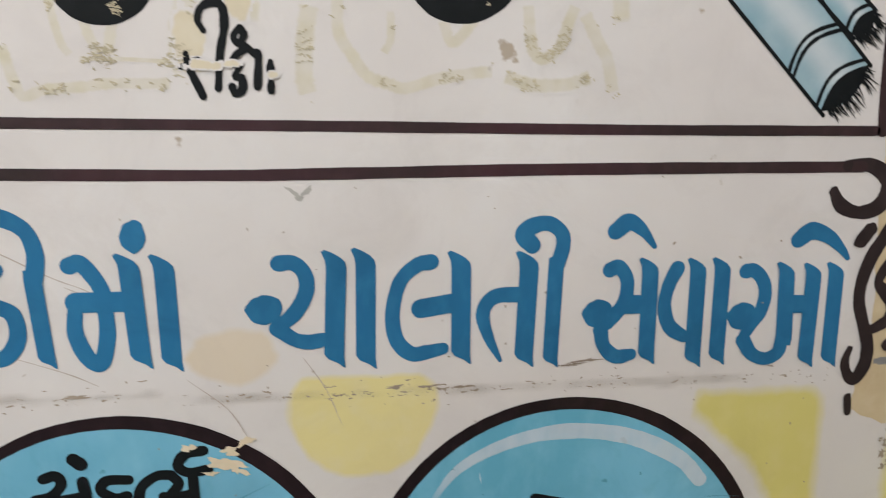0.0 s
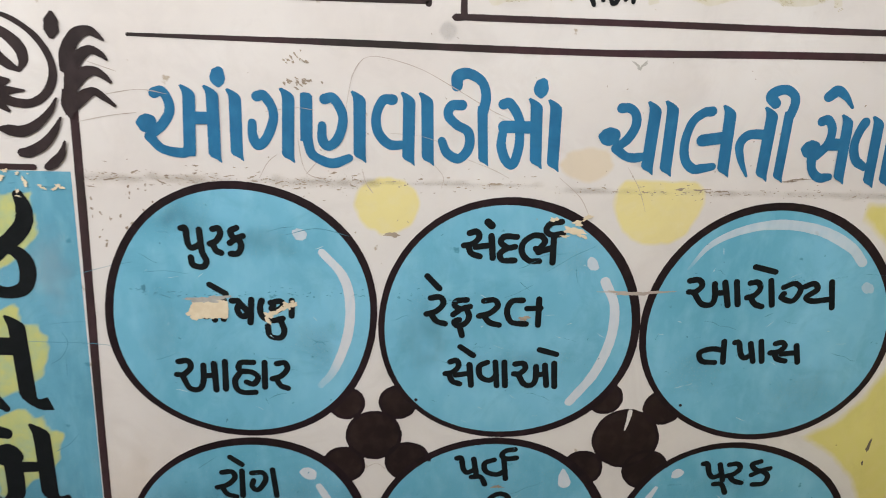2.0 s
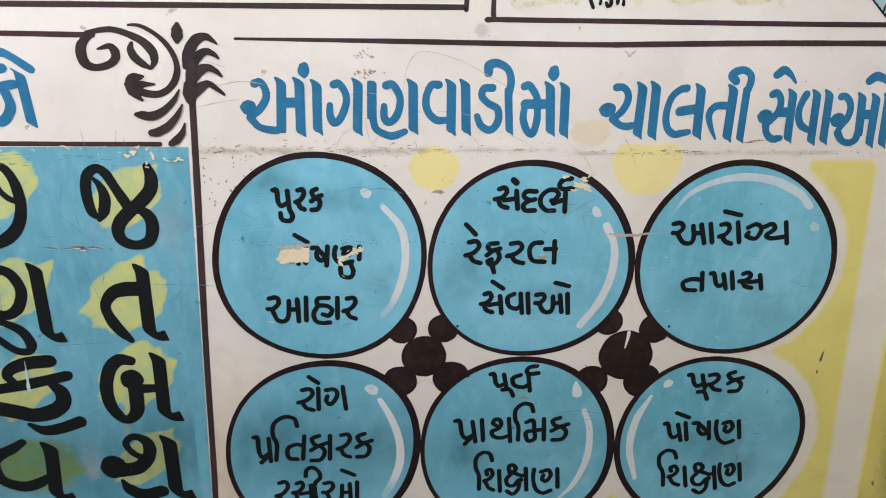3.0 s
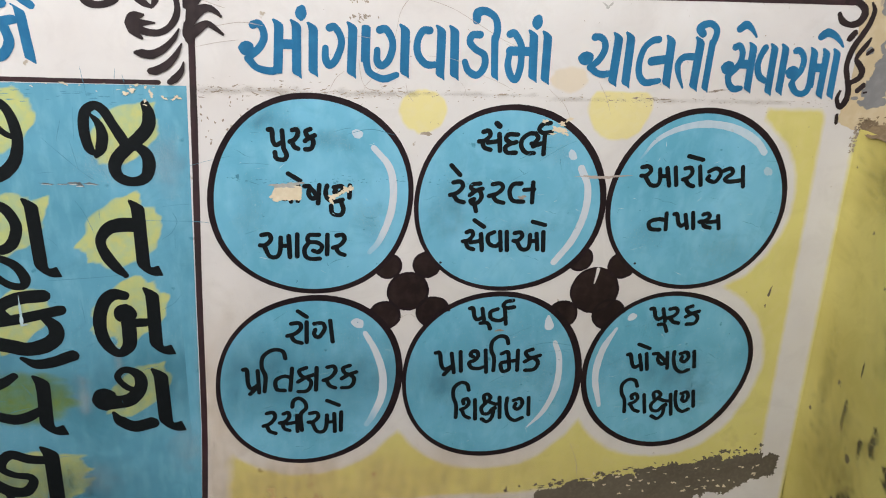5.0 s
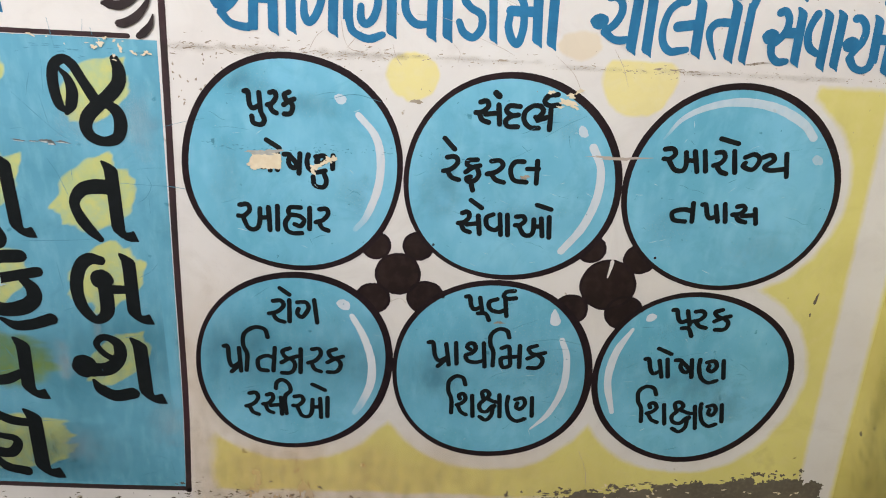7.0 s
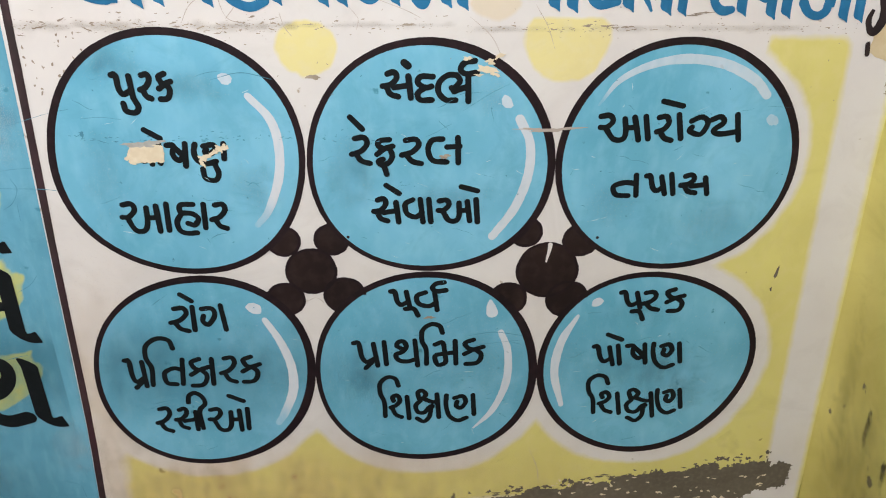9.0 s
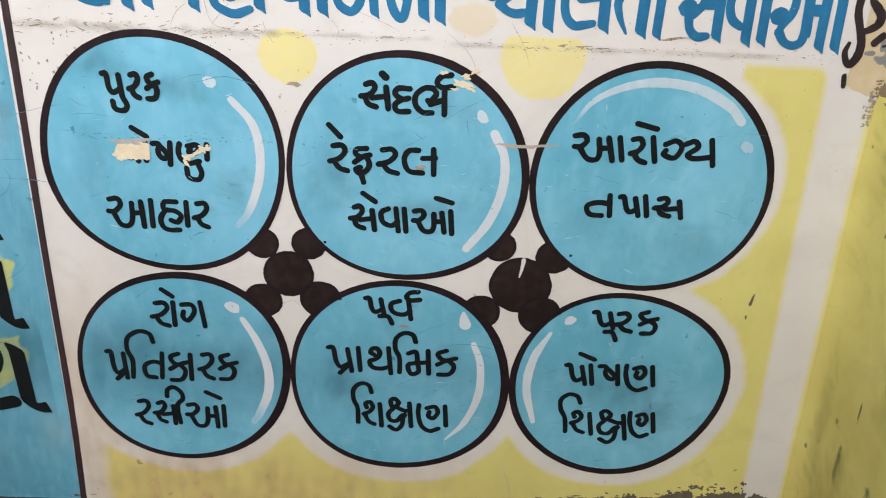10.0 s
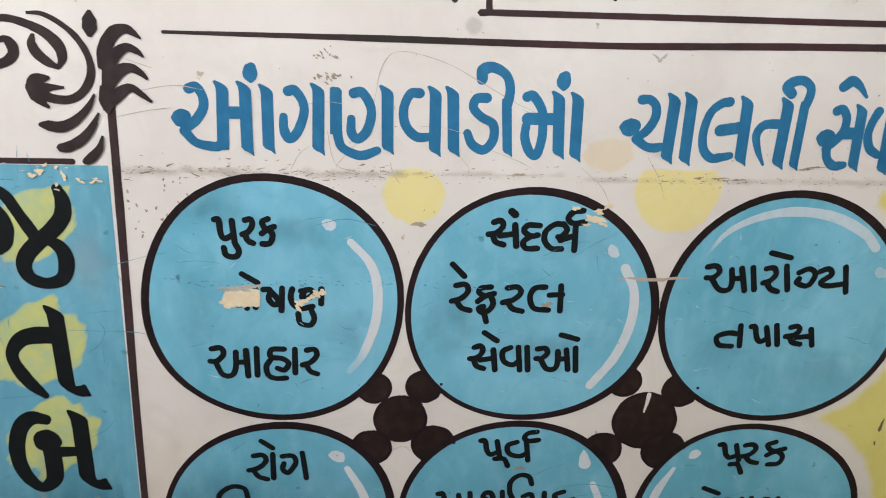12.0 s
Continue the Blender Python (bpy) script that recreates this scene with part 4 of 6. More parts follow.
for seed, (x, z, rx, rz) in enumerate(DABS, 1):
    slant = 0.0 if seed == 8 else 0.15 if seed == 9 else 0.72
    long, short = (rx, rz) if seed > 7 else (max(rx, rz) * 1.12, min(rx, rz) * (0.72 if seed in (1, 5) else 0.84))
    laid("dab", x - rx * 1.5, x + rx * 1.5, z - rz * 1.5, z + rz * 1.5, 0.003, swath(x, z, long, short, slant, seed + 20, 0.70 if seed == 8 else 0.75, 0.35 if seed == 8 else 0.09), 0.0006 + 0.00005 * seed, M_MOSS if seed == 8 else M_LEAFY, panel, "scrubbed yellow-green dab")


def upright(top, foot, w):
    """The outline of a flat-brush upright: slanted head, straight sides, a foot flicked to the right."""
    at = lambda t, u, v: (top[0] + (foot[0] - top[0]) * t + u * w, top[1] + (foot[1] - top[1]) * t + v * w)
    return [at(0, -0.60, 0.06), at(0, -0.52, 0.16), at(0, -0.30, 0.10), at(0, 0.05, -0.08), at(0, 0.38, -0.32), at(0, 0.50, -0.55), at(0, 0.50, -0.9),
            at(1, 0.46, 1.2), at(1, 0.46, 0.86), at(1, 0.52, 0.70), at(1, 0.72, 0.72), at(1, 0.96, 0.82), at(1, 1.06, 0.80), at(1, 1.32, 0.06), at(1, 1.28, 0.0), at(1, 0.75, -0.02), at(1, 0.42, 0.08), at(1, 0.02, 0.34), at(1, -0.36, 0.74), at(1, -0.47, 1.05),
            at(0, -0.42, -1.2), at(0, -0.44, -0.5)]


def alphabet(x, z, strokes, uprights=(), balls=()):
    """One big letter of the panel, in millimetres from (x, z): brush strokes with their widths, flat uprights, round blobs."""
    bm = bmesh.new()
    depth = 0.0014
    for stroke in strokes:
        widths = [w / 1000 for u, v, w in stroke]
        brush(bm, [(x + u / 1000, z + v / 1000) for u, v, w in stroke], 1.0, depth, taper=widths, rough=0.02, seed=len(bm.faces), steps=8)
        for (u, v, w) in (stroke[0], stroke[-1]):
            fill(bm, blob(x + u / 1000, z + v / 1000, w / 2000, w / 2000, 0.06, u + v, 18), depth + 0.0005)
        depth += 0.0006
    for top, foot, w in uprights:
        fill(bm, upright((x + top[0] / 1000, z + top[1] / 1000), (x + foot[0] / 1000, z + foot[1] / 1000), w / 1000), depth)
        depth += 0.0006
    for u, v, r in balls:
        fill(bm, blob(x + u / 1000, z + v / 1000, r / 1000, r / 1000, 0.04, u, 28), depth)
        depth += 0.0006
    part("letter", bm, M_BLACK, panel)


alphabet(-0.153, 1.161, [[(14, 41, 7), (4, 50, 14), (0, 78, 16), (4, 102, 15), (17, 112, 13), (29, 105, 14), (40, 84, 14), (54, 57, 16)], [(11, 99, 5), (20, 87, 11), (24, 69, 16), (20, 50, 16), (13, 39, 8)], [(86, 115, 12), (90, 100, 18), (87, 82, 19), (73, 65, 19), (56, 51, 19), (41, 35, 19), (36, 20, 18), (42, 6, 16), (59, 0, 14), (77, 6, 16), (84, 24, 19), (82, 41, 18), (72, 51, 14), (60, 52, 8)]], [], [])
alphabet(-0.149, 1.011, [[(52, 82, 23), (32, 82, 23), (14, 77, 20), (2, 63, 16), (0, 49, 15), (7, 30, 18), (18, 13, 17), (30, 0, 10)]], [((57, 119), (58, -2), 21)], [])
alphabet(-0.165, 0.874, [[(41, 102, 15), (24, 104, 20), (9, 90, 20), (0, 61, 20), (1, 32, 20), (10, 11, 18), (24, 0, 14), (39, 13, 21), (42, 36, 23), (42, 64, 22)], [(49, 54, 16), (73, 55, 14)]], [((81, 113), (81, -4), 22)], [(39, 71, 17)])
alphabet(-0.162, 0.735, [[(1, 47, 25), (28, 52, 24), (46, 73, 21), (47, 95, 19), (34, 107, 13), (21, 107, 12), (13, 95, 11), (23, 78, 11), (40, 68, 11)], [(0, 28, 6), (9, 12, 20), (31, 0, 22), (59, 6, 22)]], [((79, 107), (81, -12), 24)], [(-10, 54, 21)])
alphabet(-0.316, 1.165, [[(42, 112, 9), (57, 110, 12), (67, 95, 14), (72, 73, 16), (72, 51, 16), (64, 26, 18), (47, 8, 19), (27, 0, 18), (0, 2, 14)], [(73, 60, 8), (58, 66, 9), (47, 79, 9), (41, 95, 9), (47, 108, 8)]], [], [])
alphabet(-0.322, 0.995, [[(29, 132, 15), (46, 124, 16), (56, 106, 17), (57, 90, 17), (48, 69, 17), (31, 59, 15), (14, 67, 13), (12, 93, 12)], [(3, 55, 10), (29, 45, 12), (48, 33, 15), (58, 13, 17), (53, 0, 12), (35, 2, 12), (17, 17, 12), (0, 33, 10)]], [((82, 138), (84, 14), 21)], [])
alphabet(-0.329, 0.859, [[(87, 119, 21), (55, 116, 21), (30, 107, 19), (22, 95, 16), (30, 84, 12)], [(1, 72, 16), (51, 81, 18), (109, 94, 17)], [(85, 80, 14), (97, 65, 22), (96, 47, 24), (79, 33, 25), (52, 27, 24), (28, 33, 25), (0, 40, 25)], [(41, 11, 7), (61, 0, 17), (87, 3, 19), (117, 14, 20)]], [], [])
alphabet(-0.353, 0.757, [[(49, 81, 12), (33, 70, 17), (11, 58, 19), (0, 42, 19), (7, 13, 17), (33, 0, 19), (55, 2, 19), (78, 14, 15)]], [((88, 78), (86, -34), 24)], [])
alphabet(-0.366, 0.574, [[(88, 100, 16), (61, 104, 18), (36, 114, 18), (20, 103, 18), (18, 85, 14), (35, 73, 12), (57, 68, 14), (62, 56, 16), (48, 38, 20), (22, 41, 22), (0, 59, 20)], [(17, 36, 8), (35, 9, 18), (68, 0, 19)]], [((96, 125), (96, -12), 27)], [])

side_heading = holder("painted_heading", -0.26, 1.33, "blue painted heading of the neighbouring panel", "lettering")


def side(name, x, z, strokes):
    big_letter("letter", x, z, strokes, side_heading, 0.0012, 0.0105, (0.0122, -0.0075), M_BLUE)


side("ka", -0.268, 1.338, [[(1, 85), (23, 91), (40, 88), (67, 69)], [(4, 63), (32, 71)], [(4, 41), (43, 50)], [(30, 41), (34, 19), (20, 0), (0, 2)]])
side("stem", -0.215, 1.334, [[(0, 69), (2, 36), (5, 0)]])


# ---- ruled borders ----
def ruled(name, pts, width, label, depth=0.0010, taper=None, seed=0):
    bm = bmesh.new()
    brush(bm, pts, width, depth, taper=taper, rough=0.035, seed=seed, steps=16)
    return tagged(part(name, bm, M_MAROON), label, "border line", "ruled border lines")


ruled("painted_border", [(0.004, 1.40), (0.000, 1.29), (-0.0035, 1.20), (-0.012, 0.99), (-0.020, 0.735), (-0.031, 0.545)], 0.0095, "tall dark maroon border line beside the alphabet panel", seed=1)
ruled("painted_border", [(-0.62, 0.546), (-0.39, 0.545), (-0.19, 0.546), (-0.03, 0.549)], 0.0095, "dark border line along the foot of the alphabet panel", seed=2)
ruled("painted_border", [(-0.62, 1.308), (-0.3, 1.308), (-0.16, 1.3072), (-0.046, 1.3068)], 0.0068, "dark border line over the alphabet panel", seed=3)
ruled("painted_border", [(-0.62, 1.453), (-0.3, 1.453), (-0.116, 1.451)], 0.0070, "dark border line over the side heading", seed=4)
ruled("painted_border", [(0.065, 1.4472), (0.28, 1.4450), (0.421, 1.4430), (0.545, 1.4420), (0.614, 1.4428), (0.76, 1.445), (0.972, 1.446)], 0.0072, "long dark maroon border line over the heading", taper=(0.5, 1, 1, 1, 1.05, 1.1, 1.1), seed=5)
ruled("painted_border", [(0.404, 1.60), (0.403, 1.50), (0.404, 1.4755), (0.410, 1.4738), (0.6, 1.4725), (0.80, 1.4708), (0.978, 1.4705)], 0.0068, "dark maroon frame line of the upper panel", seed=6)
ruled("painted_border", [(0.973, 1.60), (0.978, 1.53), (0.983, 1.4705)], 0.0085, "dark maroon frame line at the upper panel's side", seed=7)
ruled("painted_border", [(-0.62, 1.489), (-0.2, 1.489), (0.364, 1.489)], 0.0072, "dark frame line of the neighbouring upper panel", seed=8)
ruled("painted_border", [(0.368, 1.60), (0.368, 1.52), (0.367, 1.486)], 0.0065, "dark upright frame line of the neighbouring upper panel", seed=9)

# ---- scroll ornaments ----
ornament = holder("painted_scroll", -0.06, 1.31, "dark brush-painted scroll ornament with curled leaves", "ornament", "scroll ornaments")


def scroll(name, x, z, stroke):
    """One brush stroke of the current ornament, in millimetres from (x, z), each point with its width."""
    k = len(ornament.children)
    bm = bmesh.new()
    brush(bm, [(x + u / 1000, z + v / 1000) for u, v, w in stroke], 1.0, 0.0012 + 0.0004 * k, taper=[w / 1000 for u, v, w in stroke], rough=0.04, seed=k)
    for u, v, w in (stroke[0], stroke[-1]):
        if w > 4:
            fill(bm, blob(x + u / 1000, z + v / 1000, w / 2000, w / 2000, 0.12, k, 14), 0.0017 + 0.0004 * k)
    part(name, bm, M_SCROLL, ornament)


scroll("arc", -0.124, 1.41, [(0, 44, 5), (17, 47, 7), (33, 48, 8), (51, 43, 9), (69, 34, 11), (81, 21, 13), (83, 9, 10), (79, 0, 5)])
scroll("arc", -0.07, 1.408, [(2, 33, 5), (0, 25, 10), (4, 15, 12), (14, 6, 10), (25, 0, 4)])
scroll("curl", -0.133, 1.41, [(17, 43, 9), (7, 36, 11), (0, 24, 13), (1, 9, 14), (9, 1, 11), (22, 0, 9), (36, 5, 10), (43, 13, 12), (42, 22, 12), (36, 27, 8), (27, 25, 5), (20, 23, 2)])
scroll("stem", -0.073, 1.375, [(2, 89, 3), (18, 88, 5), (36, 78, 6), (50, 64, 7), (59, 45, 8), (59, 26, 9), (49, 9, 9), (33, 0, 9), (13, 2, 11), (4, 10, 13), (0, 17, 16)])
scroll("tuft", -0.077, 1.387, [(0, 0, 13), (4, 8, 13), (12, 10, 11), (18, 11, 5)])
scroll("tuft", -0.07, 1.387, [(0, 0, 13), (15, 1, 7), (27, 1, 2)])
scroll("tuft", -0.077, 1.366, [(0, 21, 12), (3, 12, 12), (9, 6, 8), (16, 0, 3)])
scroll("seed", -0.01, 1.441, [(3, 27, 3), (2, 18, 14), (1, 8, 15), (0, 0, 4)])
scroll("leaf", 0.0, 1.412, [(0, 0, 11), (3, 16, 14), (14, 33, 14), (27, 38, 10), (36, 33, 6), (42, 28, 2)])
scroll("leaf", 0.007, 1.412, [(0, 0, 11), (9, 13, 12), (20, 19, 9), (30, 15, 7), (36, 9, 2)])
scroll("leaf", 0.005, 1.392, [(0, 0, 11), (11, 14, 13), (23, 18, 10), (33, 13, 7), (40, 6, 3)])
scroll("leaf", 0.003, 1.372, [(0, 0, 11), (11, 11, 13), (23, 17, 9), (34, 10, 7), (44, 2, 3)])
scroll("stalk", 0.0, 1.363, [(9, 71, 8), (6, 50, 13), (3, 30, 13), (0, 13, 12), (0, 0, 6)])
scroll("stalk", -0.005, 1.364, [(1, 27, 3), (0, 12, 7), (2, 0, 3)])
scroll("leaf", -0.072, 1.346, [(0, 2, 6), (8, 1, 12), (21, 0, 12), (36, 7, 10), (51, 21, 7), (60, 36, 2)])
scroll("leaf", -0.055, 1.323, [(0, 0, 9), (8, 1, 12), (23, 9, 11), (36, 23, 8), (45, 39, 2)])
scroll("leaf", -0.03, 1.308, [(0, 0, 8), (7, 5, 11), (16, 15, 8), (21, 29, 2)])
ornament = holder("painted_scroll", 0.99, 1.26, "dark brush-painted scroll ornament crossing onto cream wall", "ornament", "scroll ornaments")
scroll("hook", 0.953, 1.414, [(8, 33, 8), (25, 33, 10), (38, 25, 12), (41, 14, 13), (34, 3, 12), (20, 0, 9), (7, 5, 10), (0, 15, 7)])
scroll("ess", 0.981, 1.288, [(21, 160, 3), (28, 147, 8), (25, 128, 10), (17, 110, 10), (9, 95, 11), (4, 77, 10), (4, 60, 9), (10, 43, 9), (16, 26, 10), (16, 11, 11), (10, 0, 10), (4, 3, 8), (0, 14, 7), (3, 26, 4)])
scroll("comma", 0.994, 1.325, [(21, 71, 3), (15, 59, 9), (7, 47, 9), (4, 37, 7), (11, 29, 10), (18, 20, 11), (17, 10, 11), (9, 4, 9), (0, 0, 7)])
scroll("dot", 0.979, 1.393, [(0, 0, 10), (6, 9, 10)])
scroll("dot", 1.014, 1.371, [(0, 0, 6), (7, 6, 6)])
scroll("dot", 1.012, 1.314, [(0, 0, 9), (8, 8, 9)])
scroll("dot", 0.987, 1.262, [(0, 12, 6), (2, 0, 6)])
scroll("dot", 1.022, 1.31, [(0, 0, 3), (7, 2, 3)])

# ---- upper panel: black discs, peeled lettering, painted rolls ----
for x, z, r in ((0.480, 1.5625, 0.0325), (0.690, 1.574, 0.039)):
    bm = bmesh.new()
    fill(bm, blob(x, z, r, r, 0.02, 5, 48), 0.0008)
    tagged(part("painted_disc", bm, M_BLACK), "black painted disc in the upper panel", "wall painting", "black discs")
traces = holder("peeled_lettering", 0.42, 1.49, "beige ghost strokes of lettering that has peeled off", "lettering")


def trace(half, x, z, points):
    """One ghost stroke: a thin beige stain half as wide on either side, with crumbs left along its edges."""
    k = len(traces.children)
    bm = bmesh.new()
    lay = bm.verts.layers.float.new("cover")
    line, last = smooth([(x + u / 1000, z + v / 1000) for u, v in points], 12), None
    for i, q in enumerate(line):
        d = (line[min(i + 1, len(line) - 1)] - line[max(i - 1, 0)]).normalized()
        m = Vector((-d.y, d.x)) * (half + 0.25 * half * noise.noise((i * 0.5, k, 0)))
        body = 0.60 + 0.45 * noise.noise((q.x * 110, q.y * 110, k)) - 0.5 * (i in (0, len(line) - 1))
        row = []
        for s, c in ((-1, -0.35), (-0.55, body), (0.55, body), (1, -0.35)):
            v = bm.verts.new((q.x + m.x * s, -(0.0002 + 0.00002 * k + 0.000002 * i) * FILM, q.y + m.y * s))
            v[lay] = c
            row.append(v)
        if last:
            for e in range(3):
                bm.faces.new((last[e], last[e + 1], row[e + 1], row[e]))
        last = row
    bmesh.ops.recalc_face_normals(bm, faces=bm.faces)
    part("stroke", bm, M_PEEL, traces)
    rng = random.Random(k)
    bm = bmesh.new()
    for i, q in enumerate(line):
        step = (q - line[i - 1]).length if i else 0.0
        for j in range(4):
            if rng.random() > step / 0.0013:
                continue
            s = rng.uniform(-0.7, 0.7) * half
            px, pz = q.x + s, q.y + rng.gauss(0, 0.0022) - abs(s) * 0.3
            if noise.noise((px * 45, pz * 45, 3)) + 0.5 * noise.noise((px * 200, pz * 200, k)) < 0.14:
                continue
            fill(bm, blob(px, pz, rng.uniform(.0006, .0018), rng.uniform(.0003, .0007), 0.5, i * 9 + j, 8, rng.gauss(-0.3, 0.4)), 0.0012 + 0.00002 * ((i * 7 + j) % 50) + 0.000005 * k)
    if bm.faces:
        part("crumb", bm, M_CRUMB, traces)["kind"] = "stuff"


trace(0.0045, 0.424, 1.489, [(0, 29), (2, 19), (6, 5), (10, 0), (22, 4), (44, 6), (60, 8), (92, 8)])
trace(0.0034, 0.452, 1.513, [(0, 32), (2, 18), (5, 6), (9, 0)])
trace(0.0017, 0.466, 1.51, [(0, 1), (25, 1), (51, 0)])
trace(0.0041, 0.47, 1.514, [(0, 20), (2, 11), (7, 0)])
trace(0.0045, 0.482, 1.514, [(7, 32), (4, 18), (0, 0)])
trace(0.0082, 0.523, 1.503, [(4, 44), (0, 23), (1, 0)])
trace(0.0082, 0.563, 1.533, [(1, 15), (0, 0)])
trace(0.0075, 0.595, 1.492, [(4, 52), (1, 35), (0, 9), (2, 0)])
trace(0.0051, 0.615, 1.496, [(0, 53), (1, 32), (9, 19), (18, 7), (32, 2), (42, 0), (63, 6), (88, 10), (96, 10)])
trace(0.0034, 0.643, 1.517, [(4, 25), (4, 8), (0, 0)])
trace(0.0048, 0.679, 1.524, [(0, 13), (6, 0), (16, 9), (26, 24)])
trace(0.0058, 0.719, 1.499, [(0, 5), (17, 0), (39, 0), (55, 5)])
trace(0.0051, 0.732, 1.515, [(0, 32), (2, 15), (5, 3), (12, 0), (21, 7), (26, 22), (30, 32)])
trace(0.0058, 0.768, 1.494, [(0, 49), (11, 30), (17, 20), (22, 0)])
trace(0.0075, 0.791, 1.538, [(0, 15), (1, 0)])
for k, (x, z, rx, rz) in enumerate([(0.528, 1.525, 0.009, 0.018), (0.556, 1.545, 0.008, 0.010), (0.532, 1.508, 0.012, 0.004)]):
    laid("flake", x - 1.6 * rx, x + 1.6 * rx, z - 1.6 * rz, z + 1.6 * rz, 0.0015, daub(x, z, rx, rz, k + 3, 0.4, 0.2, 0.85, 90), 0.0007 + 0.00005 * k, M_CREAMY, traces, "cream flaked plaster")
ink = holder("painted_word", 0.525, 1.49, "black brush strokes of a half-lost word", "lettering")


def scrawl(name, x, z, strokes):
    for st in strokes:
        k = len(ink.children)
        bm = bmesh.new()
        brush(bm, [(x + u / 1000, z + v / 1000) for u, v in st], 0.0046, 0.0017 + 0.0002 * k, taper=(0.7, 1.1, 1.0), rough=0.10, seed=k)
        part("stroke", bm, M_BLACK, ink)


scrawl("ink1", 0.526, 1.490, [[(0, 25), (2, 16), (9, 0)]])
scrawl("ink2", 0.534, 1.495, [[(3, 33), (0, 39), (2, 46), (8, 49), (14, 47), (15, 36), (12, 21), (10, 0)]])
scrawl("ink3", 0.552, 1.492, [[(5, 38), (2, 33), (5, 29), (8, 34), (6, 38)], [(6, 17), (2, 10), (6, 9), (6, 2), (2, 0), (0, 4)]])
scrawl("ink4", 0.559, 1.496, [[(0, 26), (6, 20), (9, 18), (8, 0)]])
scrawl("ink5", 0.552, 1.494, [[(0, 17), (4, 21), (8, 24)], [(23, 17), (23, 10)], [(23, 6), (23, 0)]])
scrawl("ink6", 0.523, 1.507, [[(0, 0), (10, 4)]])
for k, (x, z, rx, rz) in enumerate([(0.536, 1.5085, 0.011, 0.0026), (0.552, 1.5095, 0.006, 0.0018), (0.5765, 1.503, 0.0035, 0.0022)]):
    laid("flake", x - 1.6 * rx, x + 1.6 * rx, z - 1.6 * rz, z + 1.6 * rz, 0.0008, daub(x, z, rx, rz, k + 31, 0.6, 0.2, 0.9, 150), 0.0044 + 0.00005 * k, M_CREAMY, ink, "cream flake across the black strokes")


def painted_roll(ax, az, along, length, width, label, shift):
    """A rolled tube drawn in outline: pale fill, outline, two bands, open dark end with a frayed tuft."""
    d = Vector(along).normalized()
    n = Vector((-d.y, d.x))
    o = Vector((ax, az))
    ob = holder("painted_roll", ax, az, label, "wall painting", "painted rolls")
    at = lambda s, t: tuple(o + d * s + n * t)
    bow = lambda s, k=0.42: [at(s + k * width * 0.5 * math.sin(math.pi * i / 8), width * i / 8) for i in range(9)]
    bm = bmesh.new()
    lay = bm.verts.layers.float.new("cover")
    last = None
    for t in range(13):
        u = t / 12
        ends = (-length, -length / 2, -0.034, 0.42 * width * 0.5 * math.sin(math.pi * u))
        row = []
        for e, s in enumerate(ends):
            v = bm.verts.new((at(s, width * u)[0], -(0.0009 + shift) * FILM, at(s, width * u)[1]))
            v[lay] = 0.05 + 0.85 * math.exp(-((u - 0.55) / 0.24) ** 2) + 0.1 * (e == 1)
            row.append(v)
        if last:
            for e in range(3):
                bm.faces.new((last[e], last[e + 1], row[e + 1], row[e]))
        last = row
    bmesh.ops.recalc_face_normals(bm, faces=bm.faces)
    part("tube", bm, M_TUBE, ob)
    for k, pts in enumerate([[at(-length, 0), at(-length / 2, 0), at(0.004, 0)], [at(-length, width), at(-length / 2, width), at(0.002, width)], bow(-0.036, -0.4), bow(-0.031, -0.4), bow(-0.004, -0.4)]):
        bm = bmesh.new()
        brush(bm, pts, 0.0026, 0.0013 + shift + 0.00003 * k, rough=0.1, seed=k, steps=4)
        part("outline", bm, M_BLACK, ob)
    bm = bmesh.new()
    fill(bm, bow(0.0005, -0.36) + [at(0.006, width * 0.8), at(0.009, width * 0.55), at(0.006, width * 0.2)], 0.0012 + shift)
    rng = random.Random(8)
    for k in range(46):
        t = rng.uniform(0.06, 0.95) * width
        s = rng.uniform(0.0, 0.004)
        reach = rng.uniform(0.006, 0.018) * (0.6 + 0.6 * math.sin(math.pi * t / width))
        a, b = Vector(at(s, t)), Vector(at(s + reach, t + rng.uniform(-0.004, 0.003)))
        brush(bm, [a, (a + b) / 2 + n * rng.uniform(-.001, .001), b], rng.uniform(0.0006, 0.0018), 0.0015 + shift + 0.00001 * k, taper=(1.0, 0.8, 0.1), rough=0.1, seed=k)
    part("frayed_end", bm, M_BLACK, ob, "black frayed open end")
    return ob


painted_roll(0.9345, 1.4835, (0.717, -0.697), 0.16, 0.044, "pale blue painted roll with black outline and frayed end", 0.0)
painted_roll(0.9485, 1.5335, (0.76, -0.65), 0.10, 0.022, "smaller pale blue painted roll beside the first", 0.0002)

# ---- damage: chips, bare plaster, cement, grime, cracks ----
def damage(name, rings, depth, material, label, category="damage", group=""):
    if len(rings) < 12:
        ob = holder(name, 0, 0, label, category, group)
        for k, ring in enumerate(rings):
            bm = bmesh.new()
            fill(bm, ring, depth + 0.0001 * k)
            part("flake", bm, material, ob)
        return ob
    bm = bmesh.new()
    for k, ring in enumerate(rings):
        fill(bm, ring, depth + 0.00002 * (k * 37 % 41))
    return tagged(part(name, bm, material), label, category, group)


